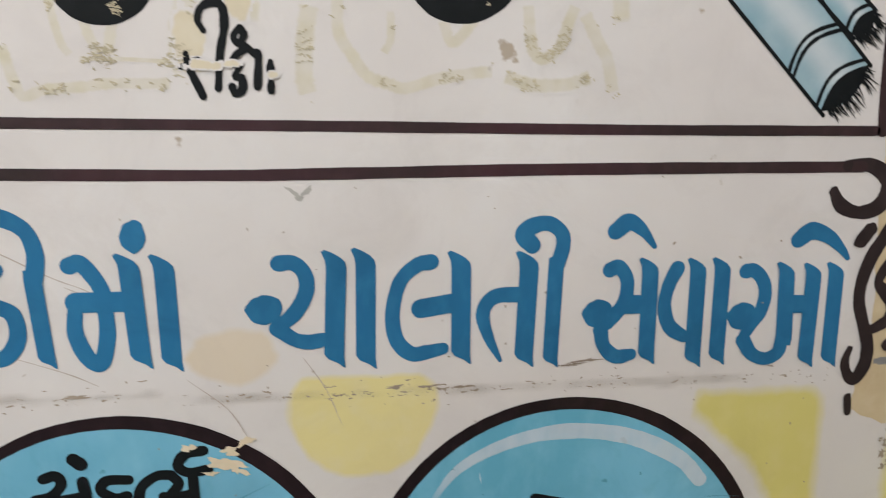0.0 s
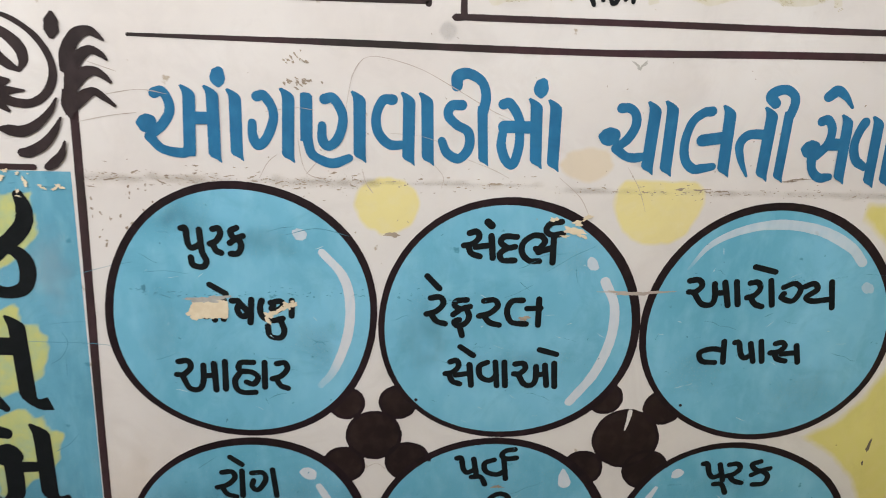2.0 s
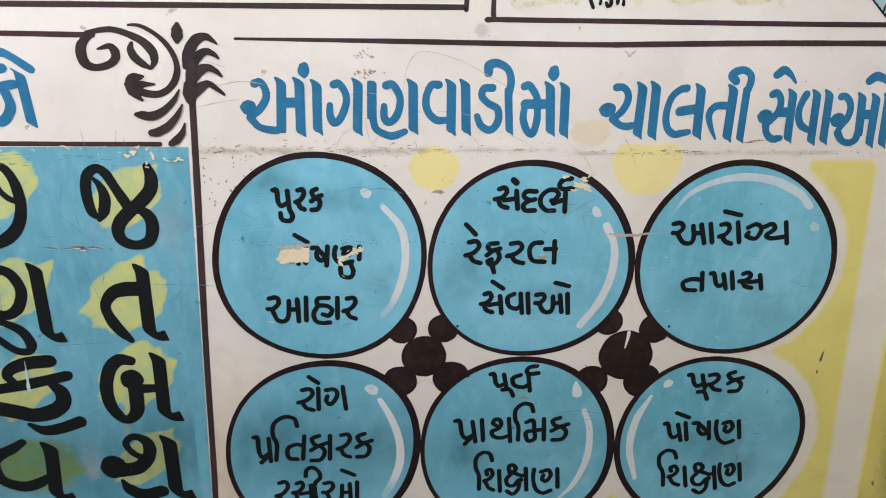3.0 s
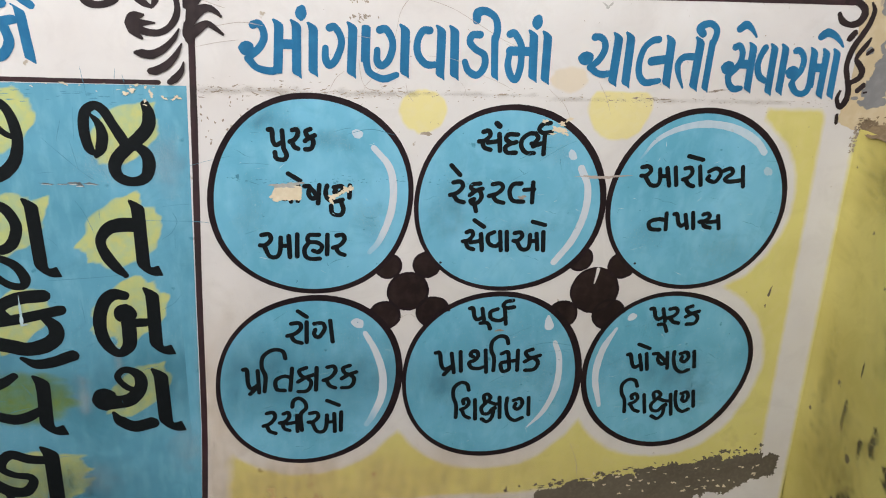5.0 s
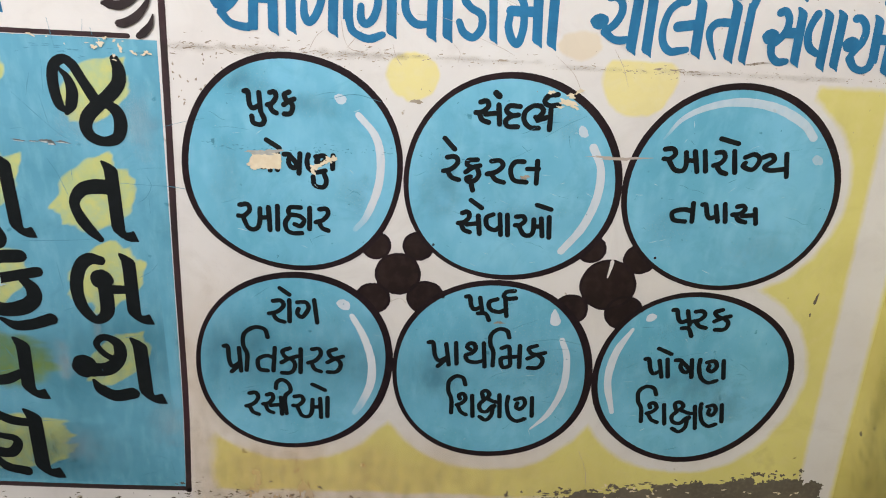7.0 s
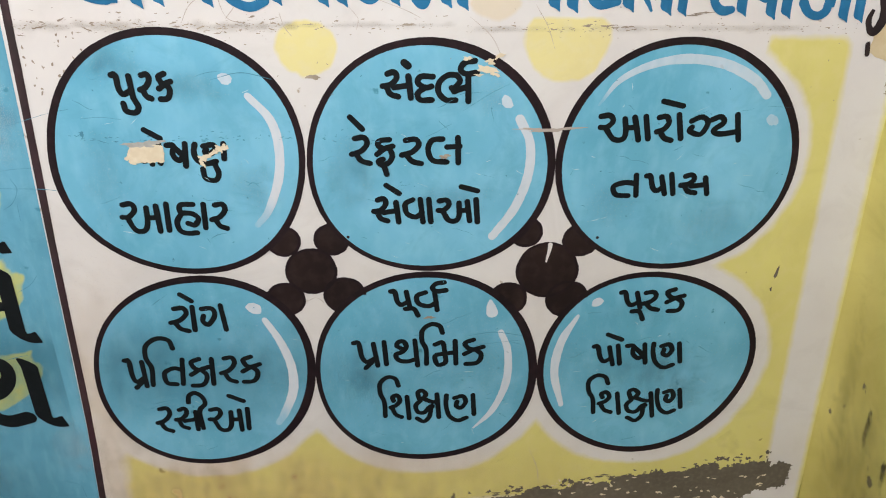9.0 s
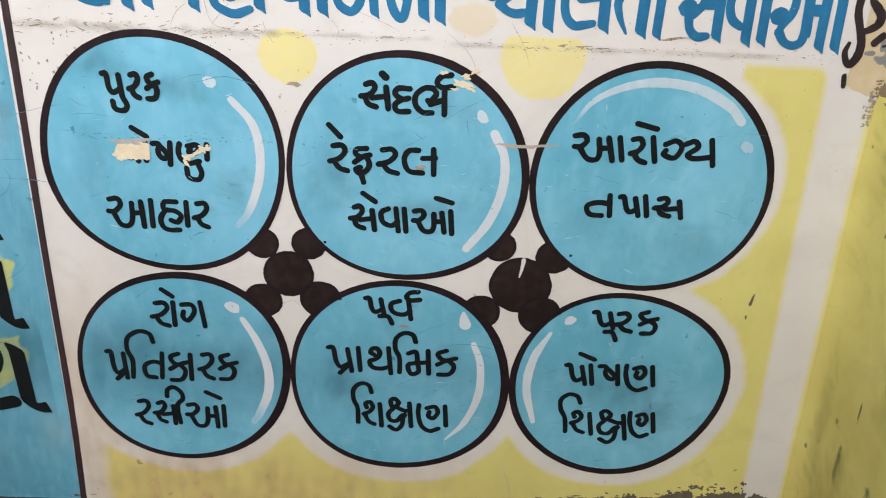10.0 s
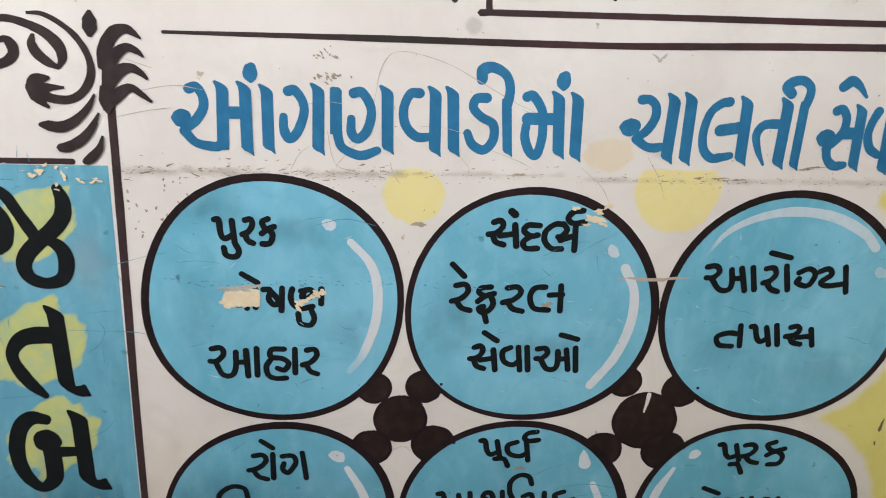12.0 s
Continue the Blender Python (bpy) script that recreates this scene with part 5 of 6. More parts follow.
def ragged(x0, x1, z0, z1, seed):
    """A torn block: straight-sided on the whole, broken in small bites."""
    ring = dense([(x0 + 0.004, z0), (x1, z0 + 0.001), (x1 + 0.001, z1 - 0.005), (x1 - 0.004, z1 - 0.001), (x0 + 0.010, z1), (x0 + 0.005, z1 - 0.006), (x0, z0 + 0.008)], 0.0016)
    rng = random.Random(seed)
    return [(x + 0.0022 * noise.noise((x * 220, z * 220, seed)) + rng.uniform(-.0005, .0005), z + 0.0022 * noise.noise((x * 220, z * 220, seed + 9)) + rng.uniform(-.0005, .0005)) for x, z in ring]


bm = bmesh.new()
fill(bm, blob(0.126, 1.1565, 0.019, 0.0045, 0.45, 8, 44, 0.08), 0.0056)
tagged(part("grey_chip", bm, M_CHIP), "thin grey primer edge above the bare plaster", "damage")
damage("plaster_chip", [ragged(0.103, 0.147, 1.1315, 1.1575, 2), blob(0.107, 1.137, 0.006, 0.006, 0.5, 5, 30)], 0.0050, M_PLASTER, "bare cream plaster where a letter has peeled", group="plaster chips")
damage("plaster_chip", [blob(0.195, 1.138, 0.007, 0.004, 0.5, 2, 26), blob(0.192, 1.131, 0.003, 0.005, 0.4, 6, 20, 0.5), blob(0.207, 1.144, 0.008, 0.003, 0.5, 3, 26, 0.5), blob(0.217, 1.150, 0.006, 0.005, 0.5, 4, 24), blob(0.222, 1.153, 0.003, 0.003, 0.5, 9, 20)], 0.0050, M_PLASTER, "ragged cream chips through black lettering", group="plaster chips")
damage("plaster_chip", [blob(0.536, 1.246, 0.012, 0.004, 0.5, 2, 30, -0.3), blob(0.527, 1.239, 0.004, 0.002, 0.5, 8, 18), blob(0.545, 1.241, 0.007, 0.003, 0.5, 7, 22, -0.5), blob(0.540, 1.255, 0.006, 0.003, 0.5, 5, 20), blob(0.551, 1.262, 0.005, 0.003, 0.5, 3, 20, 0.4), blob(0.513, 1.259, 0.004, 0.003, 0.5, 4, 18)], 0.0050, M_PLASTER, "cream chips flaking along a circle's rim", group="plaster chips")
damage("plaster_chip", [blob(0.488, 1.1365, 0.006, 0.003, 0.5, 2, 22), blob(0.470, 0.900, 0.006, 0.0025, 0.5, 3, 22)], 0.0050, M_STAIN, "small brown chips on the blue circles", group="plaster chips")
damage("plaster_scrape", [blob(0.622, 1.170, 0.026, 0.0026, 0.5, 4, 40, 0.06), blob(0.592, 1.171, 0.018, 0.0014, 0.6, 5, 30, 0.0)], 0.0027, M_CRACK, "pale scrape across two circle rims")
tagged(sprayed("plaster_stain", blob(0.545, 1.322, 0.030, 0.018, 0.10, 6, 26), 0.008, 0.0007, paint("tan_damp_stain", (0.65, 0.565, 0.445), (0.66, 0.59, 0.48), None, 0.8, 60, 0.0, 0.1, over="white_distemper")), "tan damp stain beside the heading", "stain")
damage("wall_mark", [blob(0.587, 1.4305, 0.0055, 0.0014, 0.4, 3, 20, -0.7), blob(0.5945, 1.4315, 0.0055, 0.0013, 0.4, 6, 20, 0.7), blob(0.590, 1.4270, 0.0022, 0.0020, 0.4, 8, 16)], 0.0006, M_CHIP, "small grey chip below the border line")

# cement laid bare along the foot of the wall
rng = random.Random(21)
bm = bmesh.new()
cell = 0.0024
corners = {}


def bare(x, z):
    """Where the cement shows: a ragged band that climbs to the right, cut off at the stripe's end."""
    u = min(1.0, max(0.0, (x - 0.56) / 0.47))
    top = 0.558 + 0.070 * u ** 0.9 - 0.018 * (x > 1.004)
    low = 0.490 + 0.068 * u ** 2
    n = 0.013 * noise.noise((x * 26, z * 26, 0)) + 0.006 * noise.noise((x * 90, z * 80, 3)) + 0.004 * noise.noise((x * 240, z * 240, 5))
    holes = noise.noise((x * 70, z * 75, 11)) + 0.6 * noise.noise((x * 190, z * 190, 12)) < 0.92
    return min(top - z, (z - low) * 0.8, x - 0.565, 1.036 - x + 0.3 * n) + n > 0 and holes


for i in range(205):
    for j in range(60):
        x, z = 0.55 + i * cell, 0.495 + j * cell
        if not bare(x + cell / 2, z + cell / 2):
            continue
        ring = []
        for a, e in ((0, 0), (1, 0), (1, 1), (0, 1)):
            key = (i + a, j + e)
            if key not in corners:
                corners[key] = bm.verts.new((x + a * cell + rng.uniform(-.0008, .0008), -0.0007, z + e * cell + rng.uniform(-.0008, .0008)))
            ring.append(corners[key])
        bm.faces.new(ring)
tagged(part("bare_cement", bm, M_CEMENT), "bare grey-brown cement where the wall paint has flaked off", "damage", kind="stuff")
rings = []
for k in range(60):
    x = rng.uniform(0.50, 1.0)
    u = max(0.0, (x - 0.56) / 0.47)
    rings.append(blob(x, 0.560 + 0.072 * u ** 0.9 + abs(rng.gauss(0, 0.006)), rng.uniform(.001, .006), rng.uniform(.001, .004), 0.6, k, 14))
damage("cement_speck", rings, 0.0022, M_CEMENT, "small bare cement specks along the flaked edge")["kind"] = "stuff"
flakes = [blob(rng.uniform(0.66, 1.0), rng.uniform(0.535, 0.60), rng.uniform(.0010, .0045), rng.uniform(.001, .003), 0.6, k, 14) for k in range(48)]
damage("paint_flake", flakes, 0.0022, M_PLASTER, "leftover cream flakes on the bare cement")["kind"] = "stuff"

# grime along the seam under the heading, small marks all over
rings = []
for k in range(700):
    x = rng.uniform(0.004, 0.975)
    thick = 1.0 if x < 0.30 else 0.35 if x < 0.60 else 0.75 if x < 0.74 else 0.3
    if rng.random() > thick:
        continue
    z = 1.2965 - 0.004 * (x > 0.5) + rng.gauss(0, 0.0030 if rng.random() < 0.6 else 0.0075) * (1.2 if x < 0.3 else 0.7)
    size = 0.4 + rng.random() ** 3 * (2.0 if x < 0.3 else 1.1)
    rings.append(blob(x, z, rng.uniform(.0006, .0024) * size, rng.uniform(.0003, .0007) * size ** 0.5, 0.5, k, 9, rng.gauss(0, .2)))
rings += [blob(x, z, rx, 0.0011, 0.55, k, 26, 0.08) for k, (x, z, rx) in enumerate(((0.784, 1.3104, 0.009), (0.675, 1.2959, 0.007), (0.445, 1.2977, 0.009), (0.651, 1.2961, 0.006), (0.698, 1.2945, 0.006), (0.774, 1.3078, 0.007)), 3)]
M_GRIME = paint("washed_grime", (0.44, 0.38, 0.31), (0.36, 0.30, 0.24), (0.5, 0.45, 0.38), 0.9, 110, 0.0, 0.1, over="white_distemper")


def seam(x, z):
    n = noise.noise((x * 14, z * 60, 1)) + 0.7 * noise.noise((x * 60, z * 200, 2))
    wide = 0.010 if x < 0.32 else 0.006
    return (0.30 if x < 0.32 else 0.20) * rise(1 - abs(z - 1.2965 + 0.004 * (x > 0.5)) / wide + 0.8 * n - 0.35, 0.0, 0.9)


tagged(laid("seam_stain", 0.006, 0.97, 1.270, 1.322, 0.003, seam, 0.0008, M_SEAM), "soft brown stain along the seam under the heading", "stain")
damage("seam_grime", rings, 0.0009, M_STAIN, "line of brown grime and scrapes under the heading")["kind"] = "stuff"
rings = [blob(rng.uniform(0.0, 0.97), rng.uniform(1.20, 1.46), rng.uniform(.0004, .0013), rng.uniform(.0003, .0008), 0.5, k, 9, rng.uniform(0, 3)) for k in range(60)]
rings += [blob(rng.uniform(0.008, 0.09), rng.uniform(1.22, 1.295), rng.uniform(.0006, .0016), rng.uniform(.001, .003), 0.4, k, 9, rng.uniform(-.6, .6)) for k in range(26)]
rings += [blob(0.236 + rng.gauss(0, 0.011), 1.404 + rng.gauss(0, 0.0024), rng.uniform(.0008, .003), rng.uniform(.0005, .0014), 0.5, k, 9, -0.7) for k in range(26)]
rings += [blob(0.233 + rng.gauss(0, 0.007), 1.4265 + rng.gauss(0, 0.0025), rng.uniform(.0008, .003), rng.uniform(.0006, .0014), 0.5, k, 9, -0.8) for k in range(12)]
rings += [blob(0.333, 1.2375, 0.0075, 0.0028, 0.35, 3, 16), blob(0.3355, 1.2365, 0.004, 0.0026, 0.4, 5, 14)]
damage("wall_speck", rings, 0.0010, M_STAIN, "scattered brown specks on the white wall")["kind"] = "stuff"
rings = [blob(rng.uniform(-0.05, 0.30), rng.uniform(0.515, 0.545) if rng.random() < 0.7 else rng.uniform(0.53, 0.575), rng.uniform(.0008, .005), rng.uniform(.0006, .0022), 0.6, k, 12, rng.uniform(-.4, .4)) for k in range(90)]
rings += [blob(rng.uniform(-0.45, 0.0), rng.uniform(0.505, 0.535), rng.uniform(.0008, .004), rng.uniform(.0006, .0018), 0.6, k, 12, rng.uniform(-.4, .4)) for k in range(50)]
damage("foot_speck", rings, 0.0010, M_CEMENT, "brown flaked specks near the foot of the painting")["kind"] = "stuff"
def on_blue(x, z, inset=0.012):
    return min(rim_gap(x, z, spec) for spec in RIMS) < -inset


spots = [(rng.uniform(0.03, 0.93), rng.uniform(0.66, 1.28)) for _ in range(130)]
rings = [blob(x, z, rng.uniform(.0005, .0018), rng.uniform(.0004, .0010), 0.5, k, 8, rng.uniform(0, 3)) for k, (x, z) in enumerate(spots) if on_blue(x, z)]
damage("scuff_speck", rings, 0.0020, M_SCUFF, "dark scuff specks on the blue circles")["kind"] = "stuff"
damage("yellow_scrape", [blob(0.942, 0.962, 0.0018, 0.012, 0.4, 3, 16, -0.15), blob(0.939, 0.935, 0.0016, 0.003, 0.4, 5, 12), blob(0.995, 0.628, 0.0016, 0.0016, 0.3, 5, 10)], 0.0012, M_CEMENT, "thin dark scrape in the yellow ground")

cracks = [[(0.276, 1.340), (0.285, 1.388), (0.290, 1.412), (0.300, 1.428), (0.312, 1.432), (0.333, 1.429), (0.364, 1.419), (0.396, 1.402), (0.437, 1.379), (0.459, 1.369), (0.492, 1.349)], [(0.006, 1.357), (0.038, 1.364), (0.066, 1.368)], [(0.240, 1.305), (0.251, 1.318), (0.262, 1.330)], [(0.232, 1.345), (0.236, 1.318), (0.244, 1.304), (0.262, 1.300)], [(0.378, 1.318), (0.388, 1.305), (0.386, 1.292)], [(0.20, 1.372), (0.23, 1.377), (0.25, 1.375)], [(0.33, 1.352), (0.36, 1.350), (0.385, 1.343)], [(0.190, 1.300), (0.200, 1.318), (0.212, 1.328)], [(0.300, 1.312), (0.304, 1.297), (0.312, 1.285)],
          [(0.515, 1.307), (0.540, 1.285), (0.553, 1.262)], [(0.590, 1.320), (0.605, 1.296), (0.615, 1.27)], [(0.03, 1.385), (0.07, 1.392), (0.10, 1.388)], [(0.445, 1.372), (0.47, 1.36)],
          [(0.40, 1.33), (0.44, 1.315), (0.46, 1.305)], [(0.02, 1.42), (0.05, 1.41)], [(0.306, 0.929), (0.318, 0.934), (0.328, 0.926)], [(0.62, 0.66), (0.635, 0.62), (0.64, 0.585)]]
lines = bmesh.new()
for k, pts in enumerate(cracks):
    brush(lines, pts, 0.0007, 0.0011, taper=(0.5, 1.0, 0.7, 1.1, 0.4), rough=0.3, seed=k)
tagged(part("hairline_crack", lines, M_CRACK), "fine hairline cracks in the white wall", "damage", kind="stuff")
lines = bmesh.new()
for k in range(34):
    x, z = rng.uniform(0.05, 0.90), rng.uniform(0.70, 1.27)
    ang, ln = rng.uniform(-0.5, 0.5), rng.uniform(0.01, 0.05)
    pts = [(x + ln * i / 4 * math.cos(ang) + rng.gauss(0, .001), z + ln * i / 4 * math.sin(ang) + rng.gauss(0, .001)) for i in range(5)]
    if on_blue(x, z, 0.05):
        brush(lines, pts, 0.0006, 0.0019, taper=(0.3, 1.0, 0.6, 1.0, 0.3), rough=0.3, seed=k)
brush(lines, [(0.215, 1.235), (0.25, 1.243), (0.285, 1.235)], 0.0012, 0.0022, taper=(0.3, 1, 0.3), rough=0.3)
brush(lines, [(0.525, 0.868), (0.56, 0.873), (0.60, 0.866)], 0.0012, 0.0022, taper=(0.3, 1, 0.3), rough=0.3)
for k in range(40):
    x, z = rng.uniform(-0.38, -0.03), rng.uniform(0.57, 1.29)
    ang, ln = rng.gauss(0, 0.25) + (1.57 if rng.random() < 0.5 else 0), rng.uniform(0.01, 0.05)
    brush(lines, [(x, z), (x + ln / 2 * math.cos(ang), z + ln / 2 * math.sin(ang) + .001), (x + ln * math.cos(ang), z + ln * math.sin(ang))], 0.0008, 0.0011, taper=(0.3, 1.0, 0.3), rough=0.3, seed=k)
pale = bmesh.new()
for k in range(70):
    c = RIMS[rng.randrange(6)]
    a, r = rng.uniform(0, 6.28), 0.14 * math.sqrt(rng.random())
    x, z, ang, ln = c[0] + r * math.cos(a), c[1] + r * math.sin(a), rng.gauss(0, 0.5), rng.uniform(0.002, 0.016)
    brush(pale, [(x, z), (x + ln * .5 * math.cos(ang), z + ln * .5 * math.sin(ang) + rng.gauss(0, .0006)), (x + ln * math.cos(ang), z + ln * math.sin(ang))], rng.uniform(.0004, .0011), 0.0020 + 0.00002 * (k % 30), taper=(0.2, 1.0, 0.2), rough=0.3, seed=k)
tagged(part("pale_scratch", pale, M_ICE), "fine pale scratches in the blue paint", "damage", kind="stuff")
for k in range(60):
    c = RIMS[rng.randrange(6)]
    a, r = rng.uniform(0, 6.28), 0.14 * math.sqrt(rng.random())
    x, z, ang, ln = c[0] + r * math.cos(a), c[1] + r * math.sin(a), rng.gauss(0, 0.6), rng.uniform(0.004, 0.03)
    brush(lines, [(x, z), (x + ln * .3 * math.cos(ang), z + ln * .3 * math.sin(ang) + rng.gauss(0, .001)), (x + ln * .7 * math.cos(ang), z + ln * .7 * math.sin(ang) + rng.gauss(0, .001)), (x + ln * math.cos(ang), z + ln * math.sin(ang))], rng.uniform(.0004, .0010), 0.0019 + 0.00002 * (k % 30), taper=(0.2, 1.0, 0.5, 0.2), rough=0.3, seed=k)
tagged(part("hairline_scratch", lines, M_SCUFF), "fine dark scratches across the blue paint", "damage", kind="stuff")
panel_wear = [blob(x + rng.gauss(0, 0.004), z + rng.gauss(0, 0.0025), rng.uniform(.0015, .0055), rng.uniform(.0012, .0032), 0.6, k, 14, rng.uniform(-.6, .6)) for k, (x, z) in enumerate(((-0.083, 1.296), (-0.078, 1.299), (-0.062, 1.299), (-0.069, 1.277), (-0.066, 1.280), (-0.057, 1.287), (-0.055, 1.290), (-0.039, 1.283), (-0.028, 1.281), (-0.020, 1.281), (-0.086, 1.293), (-0.176, 1.305)))]
panel_wear += [blob(rng.uniform(-0.36, -0.02), 1.299 + rng.gauss(0, 0.003), rng.uniform(.0006, .002), rng.uniform(.0004, .0010), 0.6, k, 10) for k in range(20)]
damage("panel_wear", panel_wear, 0.0060, M_PLASTER, "cream wear flakes along the panel's upper edge")["kind"] = "stuff"
row = [blob(rng.uniform(-0.36, -0.02), 1.287 + rng.gauss(0, 0.005), rng.uniform(.001, .006), rng.uniform(.0003, .0007), 0.5, k, 12, rng.gauss(0, .05)) for k in range(60)]
damage("panel_scuff_row", row, 0.0016, M_SCUFF, "dark dry scuffs under the panel's upper edge")["kind"] = "stuff"
gouge = holder("panel_gouge", -0.18, 1.158, "row of grey gouges torn through the blue panel", "damage")
for k, (x, z, rx, rz) in enumerate(((-0.2125, 1.1575, 0.0085, 0.0014), (-0.1925, 1.157, 0.0065, 0.0010), (-0.177, 1.1585, 0.0075, 0.0022), (-0.168, 1.1562, 0.0055, 0.0030), (-0.152, 1.1578, 0.0090, 0.0016))):
    bm = bmesh.new()
    fill(bm, blob(x, z, rx, rz, 0.45, 30 + k, 28, -0.05), 0.0030)
    part("pit", bm, M_PIT, gouge)
    bm = bmesh.new()
    fill(bm, blob(x, z - rz * 0.8, rx * 0.8, rz * 0.35, 0.4, 40 + k, 20, -0.05), 0.0033)
    part("torn_edge", bm, M_CREAMY_EDGE, gouge)
spots = [(rng.uniform(0.03, 0.46), 1.163 + rng.gauss(0, 0.0035)) for _ in range(80)]
row = [blob(x, z, rng.uniform(.0005, .0026), rng.uniform(.0003, .0007), 0.5, k, 9, rng.gauss(0, .3)) for k, (x, z) in enumerate(spots) if on_blue(x, z)]
damage("circle_scuff_row", row, 0.0020, M_SCUFF, "faint row of scuffs across the upper circles")["kind"] = "stuff"
for k, (x, z, rx, rz) in enumerate([(0.745, 1.497, 0.005, 0.014), (0.766, 1.494, 0.0035, 0.013), (0.598, 1.527, 0.012, 0.020), (0.787, 1.505, 0.006, 0.016)]):
    tagged(laid("panel_smear", x - 1.6 * rx, x + 1.6 * rx, z - 1.6 * rz, z + 1.6 * rz, 0.0015, daub(x, z, rx, rz, 80 + k, 0.4, 0.8, 0.24, 80), 0.0001 + 0.00003 * k, M_GRIME), "faint grey drip smear in the upper panel", "stain", "grey smears")
bm = bmesh.new()
brush(bm, [(-0.277, 0.980), (-0.2775, 0.962), (-0.278, 0.944), (-0.279, 0.929)], 0.0042, 0.0062, taper=(0.2, 0.7, 1.2, 0.9), rough=0.25)
fill(bm, blob(-0.276, 0.930, 0.0045, 0.0022, 0.5, 4, 16), 0.0070)
tagged(part("panel_scrape", bm, M_ICE), "pale scrape through a black letter of the panel", "damage")
strokes = bmesh.new()
for k, pts in enumerate(([(-0.212, 1.226), (-0.187, 1.200), (-0.159, 1.172), (-0.141, 1.160)], [(-0.178, 1.132), (-0.167, 1.111), (-0.156, 1.078)], [(-0.082, 1.100), (-0.048, 1.099), (-0.009, 1.098), (0.015, 1.095)], [(-0.042, 1.112), (-0.037, 1.098), (-0.046, 1.080), (-0.060, 1.070)], [(-0.235, 1.003), (-0.20, 1.005), (-0.155, 1.008), (-0.12, 1.012)], [(-0.070, 0.950), (-0.052, 0.961), (-0.040, 0.975)], [(-0.03, 1.18), (0.02, 1.195), (0.045, 1.20)],
                         [(0.240, 1.107), (0.250, 1.102), (0.262, 1.104)], [(0.243, 1.099), (0.251, 1.104), (0.258, 1.098)], [(0.195, 1.238), (0.210, 1.243), (0.226, 1.245)], [(0.517, 0.843), (0.540, 0.852), (0.560, 0.855), (0.601, 0.859)], [(0.461, 0.796), (0.475, 0.806), (0.489, 0.810)], [(0.055, 1.188), (0.08, 1.190), (0.105, 1.187)], [(0.51, 1.195), (0.54, 1.215), (0.565, 1.228)])):
    brush(strokes, pts, 0.0009 if k < 7 else 0.0006, 0.0013 if k < 7 else 0.0020, taper=(0.4, 1.0, 0.7, 0.9, 0.3), rough=0.3, seed=k)
fill(strokes, blob(0.055, 1.169, 0.0026, 0.0034, 0.3, 6, 16), 0.0020)
tagged(part("scored_line", strokes, M_SCUFF), "thin scored lines across the blue paint", "damage", kind="stuff")


# darker teal band across the lower paintings, chalky drips below it, a grey smudge by the upper border
def darker_band(x, z):
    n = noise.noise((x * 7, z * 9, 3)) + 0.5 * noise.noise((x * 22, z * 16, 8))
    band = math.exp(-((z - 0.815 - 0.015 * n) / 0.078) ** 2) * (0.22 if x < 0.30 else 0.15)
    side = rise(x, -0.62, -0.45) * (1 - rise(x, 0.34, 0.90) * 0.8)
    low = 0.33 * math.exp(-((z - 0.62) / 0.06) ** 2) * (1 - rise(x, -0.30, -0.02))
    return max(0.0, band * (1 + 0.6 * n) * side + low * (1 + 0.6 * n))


laid("darker_film", -0.61, -0.041, 0.556, 1.00, 0.008, darker_band, 0.00122, M_TEAL_FILM, panel, "darker teal band on the blue panel")
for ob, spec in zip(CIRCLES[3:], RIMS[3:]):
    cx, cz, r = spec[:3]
    laid("darker_film", cx - r, cx + r, cz - r, cz + r, 0.005, lambda x, z: darker_band(x, z) * rise(-rim_gap(x, z, spec), 0.003, 0.009), 0.00172, M_TEAL_FILM, ob, "darker teal patch on the blue disc")
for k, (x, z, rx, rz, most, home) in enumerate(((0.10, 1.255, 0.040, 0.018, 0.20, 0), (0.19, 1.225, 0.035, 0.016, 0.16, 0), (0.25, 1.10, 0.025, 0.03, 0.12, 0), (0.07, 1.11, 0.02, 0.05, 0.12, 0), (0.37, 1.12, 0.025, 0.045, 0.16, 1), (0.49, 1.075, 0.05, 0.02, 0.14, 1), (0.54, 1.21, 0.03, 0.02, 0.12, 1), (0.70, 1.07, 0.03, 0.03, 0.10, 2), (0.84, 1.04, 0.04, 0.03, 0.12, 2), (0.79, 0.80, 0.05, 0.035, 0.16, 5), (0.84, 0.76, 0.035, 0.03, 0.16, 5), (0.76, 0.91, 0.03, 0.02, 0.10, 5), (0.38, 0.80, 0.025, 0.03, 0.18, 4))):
    laid("smudge", x - 1.6 * rx, x + 1.6 * rx, z - 1.6 * rz, z + 1.6 * rz, 0.004, lambda px, pz, spot=daub(x, z, rx, rz, 140 + k, 0.7, 1.0, most, 45): spot(px, pz) * rise(-rim_gap(px, pz, RIMS[home]), 0.006, 0.012), 0.00172 + 0.000005 * (k + 1), M_TEAL_FILM, CIRCLES[home], "dull dark teal smudge")
for k, (x, z, rx, rz, most) in enumerate(((-0.205, 0.795, 0.012, 0.040, 0.22), (-0.145, 0.86, 0.006, 0.030, 0.20), (-0.05, 0.68, 0.030, 0.040, 0.16), (-0.045, 1.19, 0.025, 0.045, 0.16), (-0.13, 1.19, 0.03, 0.03, 0.10), (-0.20, 0.63, 0.03, 0.03, 0.14))):
    tagged(laid("chalky_drip", x - 1.6 * rx, x + 1.6 * rx, z - 1.6 * rz, z + 1.6 * rz, 0.003, daub(x, z, rx, rz, 90 + k, 0.6, 0.9, most, 60), 0.00124 + 0.00001 * k, M_DUST), "pale chalky drip marks down the blue panel", "stain", "chalky drips")


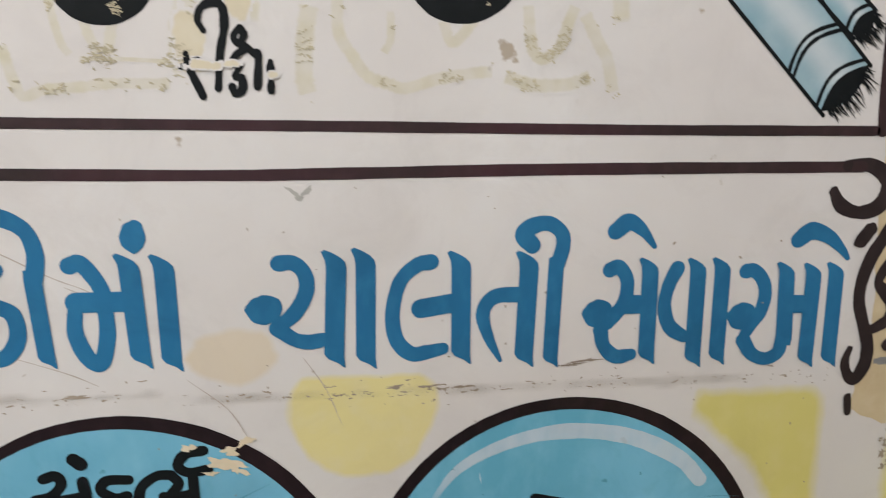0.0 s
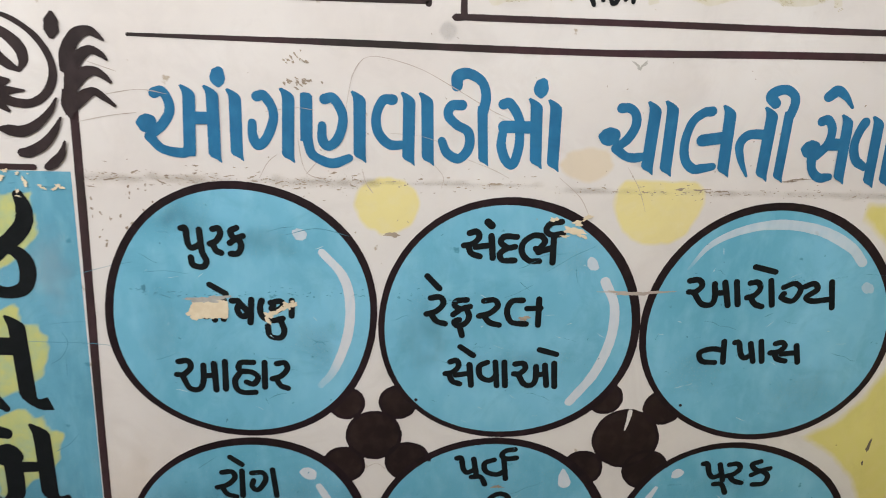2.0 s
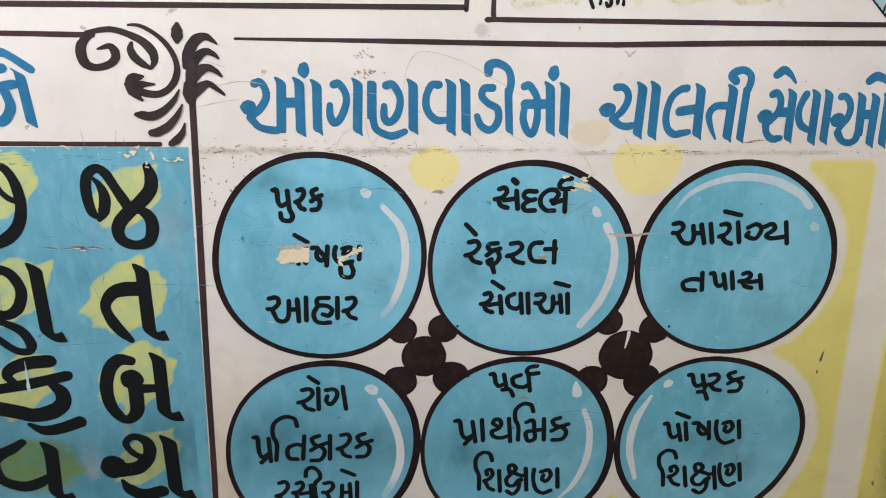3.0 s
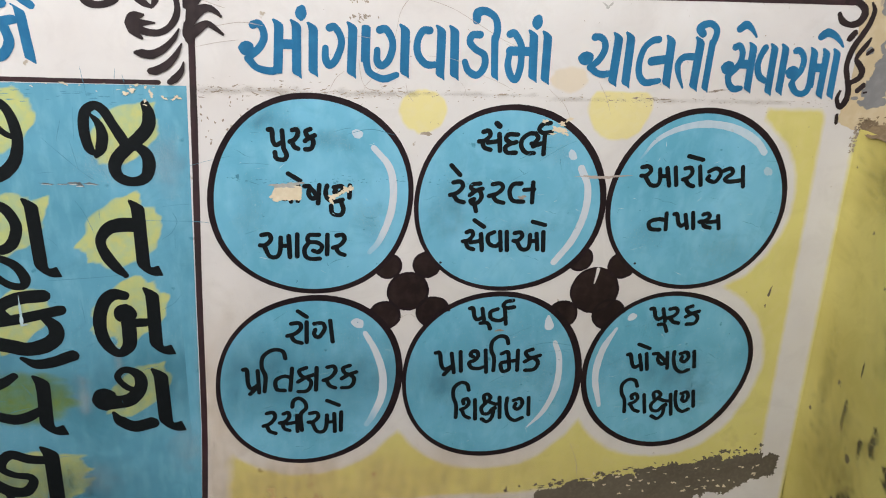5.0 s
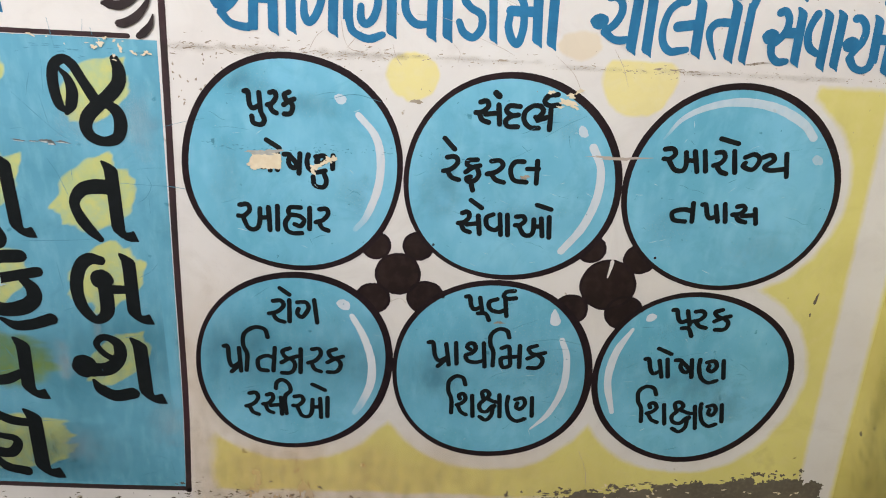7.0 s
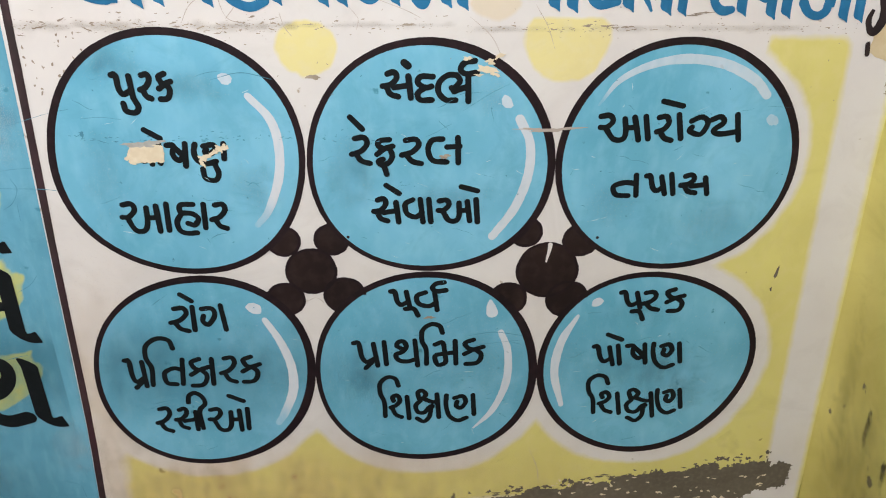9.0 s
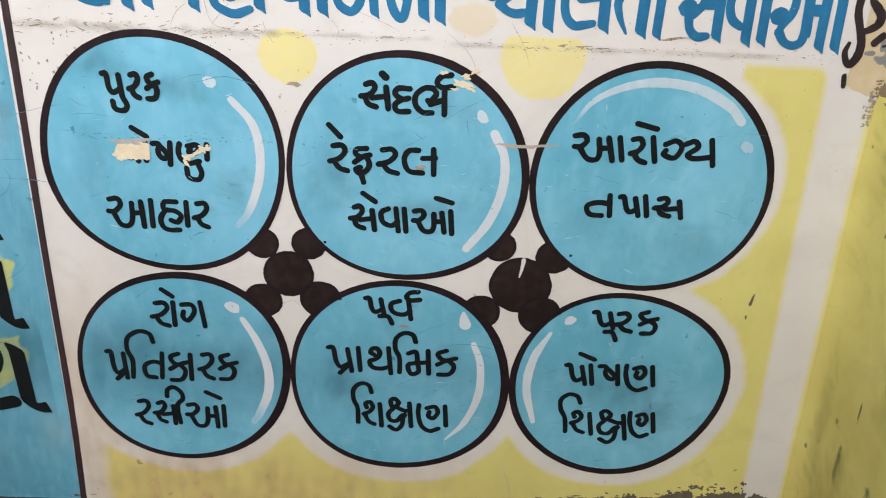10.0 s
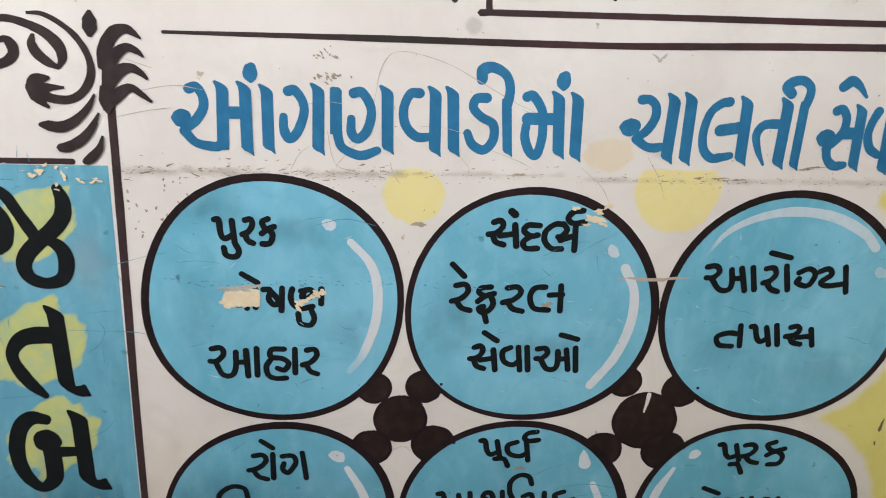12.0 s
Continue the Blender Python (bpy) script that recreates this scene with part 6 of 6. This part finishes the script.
def foot_grime(x, z):
    n = 1 + 0.7 * noise.noise((x * 16, z * 11, 4)) + 0.4 * noise.noise((x * 50, z * 45, 6))
    strip = 0.34 * (1 - rise(x, 0.10, 0.90)) * (1 - rise(z, 0.58, 0.72)) * rise(x, -0.03, 0.03)
    side = 0.24 * rise(x, -0.03, -0.01) * (1 - rise(x, 0.03, 0.12)) * (1 - rise(z, 0.70, 1.05))
    return max(0.0, n) * max(strip, side)


tagged(laid("foot_grime", -0.03, 0.90, 0.525, 1.05, 0.008, foot_grime, 0.0009, M_MUD), "thin warm brown grime over the foot of the wall", "stain")
tagged(laid("grey_smudge", 0.372, 0.404, 1.444, 1.476, 0.0015, daub(0.388, 1.460, 0.0095, 0.0095, 77, 0.12, 0.35, 0.20, 90), 0.0004, M_SMUDGE), "faint grey rubbed smudge between the frame lines", "stain")


# crumbled join where ledge, stripe and cream patch meet
rings = [blob(1.028 + abs(rng.gauss(0, 0.026)), 1.257 + rng.gauss(0, 0.006), rng.uniform(.001, .006), rng.uniform(.0008, .0030), 0.6, k, 14) for k in range(70)]
damage("ledge_crumble", rings, 0.0030, M_LEDGE, "brown crumbled plaster above the low ledge")["kind"] = "stuff"
rings = [blob(1.026 + 0.12 * (1.25 - z) + rng.gauss(0, 0.0025), z, rng.uniform(.0006, .0024), rng.uniform(.0008, .0030), 0.6, k, 12) for k, z in enumerate(rng.uniform(1.212, 1.256) for _ in range(38))]
damage("corner_crumble", rings, 0.0030, M_STAIN, "grey-brown crumbs down the wall's inner corner")["kind"] = "stuff"


# darker patches, scrapes and unreadable small writing on the low side wall, as bars
def side_mark(name, y, z, ry, rz, seed, most, material, label):
    """A mark on the side wall, thinning towards its ragged edge."""
    thick = daub(y, z, ry, rz, seed, 0.55, 0.7, most, 70)
    bm = bmesh.new()
    lay = bm.verts.layers.float.new("cover")
    n, m = 20, max(20, int(20 * rz / ry))
    rows = []
    for i in range(m + 1):
        row = []
        for j in range(n + 1):
            q = (y + ry * 1.7 * (2 * j / n - 1), z + rz * 1.7 * (2 * i / m - 1))
            v = bm.verts.new((corner_x(q[1]) - 0.0082 - 0.00004 * (seed % 9), *q))
            v[lay] = -0.35 + 1.7 * thick(*q)
            row.append(v)
        rows.append(row)
    for low, high in zip(rows, rows[1:]):
        for j in range(n):
            bm.faces.new((low[j], high[j], high[j + 1], low[j + 1]))
    return tagged(part(name, bm, material), label, "stain", "side wall stains")


for k, (y, z, ry, rz, most) in enumerate(((-0.115, 0.782, 0.006, 0.028, 0.75), (-0.170, 0.752, 0.006, 0.018, 0.8), (-0.198, 0.780, 0.009, 0.028, 0.7), (-0.243, 0.756, 0.012, 0.024, 0.85), (-0.135, 0.888, 0.0018, 0.015, 0.8), (-0.224, 0.687, 0.006, 0.006, 0.8), (-0.290, 0.740, 0.014, 0.040, 0.5))):
    side_mark("side_wall_scrape", y, z, ry, rz, 100 + k, most, M_SCRAPE, "dark rubbed scrape on the yellow side wall")
side_mark("side_wall_bare_patch", -0.172, 0.612, 0.030, 0.052, 111, 1.0, M_SCRAPE, "bare grey-brown patch low on the side wall")
for k, (y, z, ry, rz, most) in enumerate(((-0.25, 1.02, 0.10, 0.16, 0.30), (-0.12, 0.70, 0.07, 0.09, 0.22), (-0.16, 1.19, 0.12, 0.05, 0.34), (-0.05, 0.80, 0.02, 0.10, 0.16))):
    side_mark("side_wall_dark_patch", y, z, ry, rz, 120 + k, most, M_OCHRE, "broad darker brownish patch on the yellow side wall")
scribble = bmesh.new()
for stroke in ([(-0.178, 0.973), (-0.186, 0.976), (-0.194, 0.970), (-0.188, 0.962), (-0.180, 0.962)], [(-0.181, 0.961), (-0.174, 0.952), (-0.179, 0.942), (-0.190, 0.941), (-0.197, 0.950)], [(-0.192, 0.965), (-0.201, 0.966), (-0.206, 0.958)], [(-0.204, 0.975), (-0.206, 0.962), (-0.208, 0.948)]):
    line = smooth(stroke, 5)
    for a, c in zip(line, line[1:]):
        d = (c - a).normalized() * 0.0013
        m = Vector((-d.y, d.x))
        ring = [a - d + m, a - d - m, c + d - m, c + d + m]
        scribble.faces.new([scribble.verts.new((corner_x(q.y) - 0.008 - 0.00001 * len(scribble.faces), q.x, q.y)) for q in ring])
tagged(part("side_wall_scribble", scribble, M_BLACK), "small black scribble on the yellow side wall", "marking")
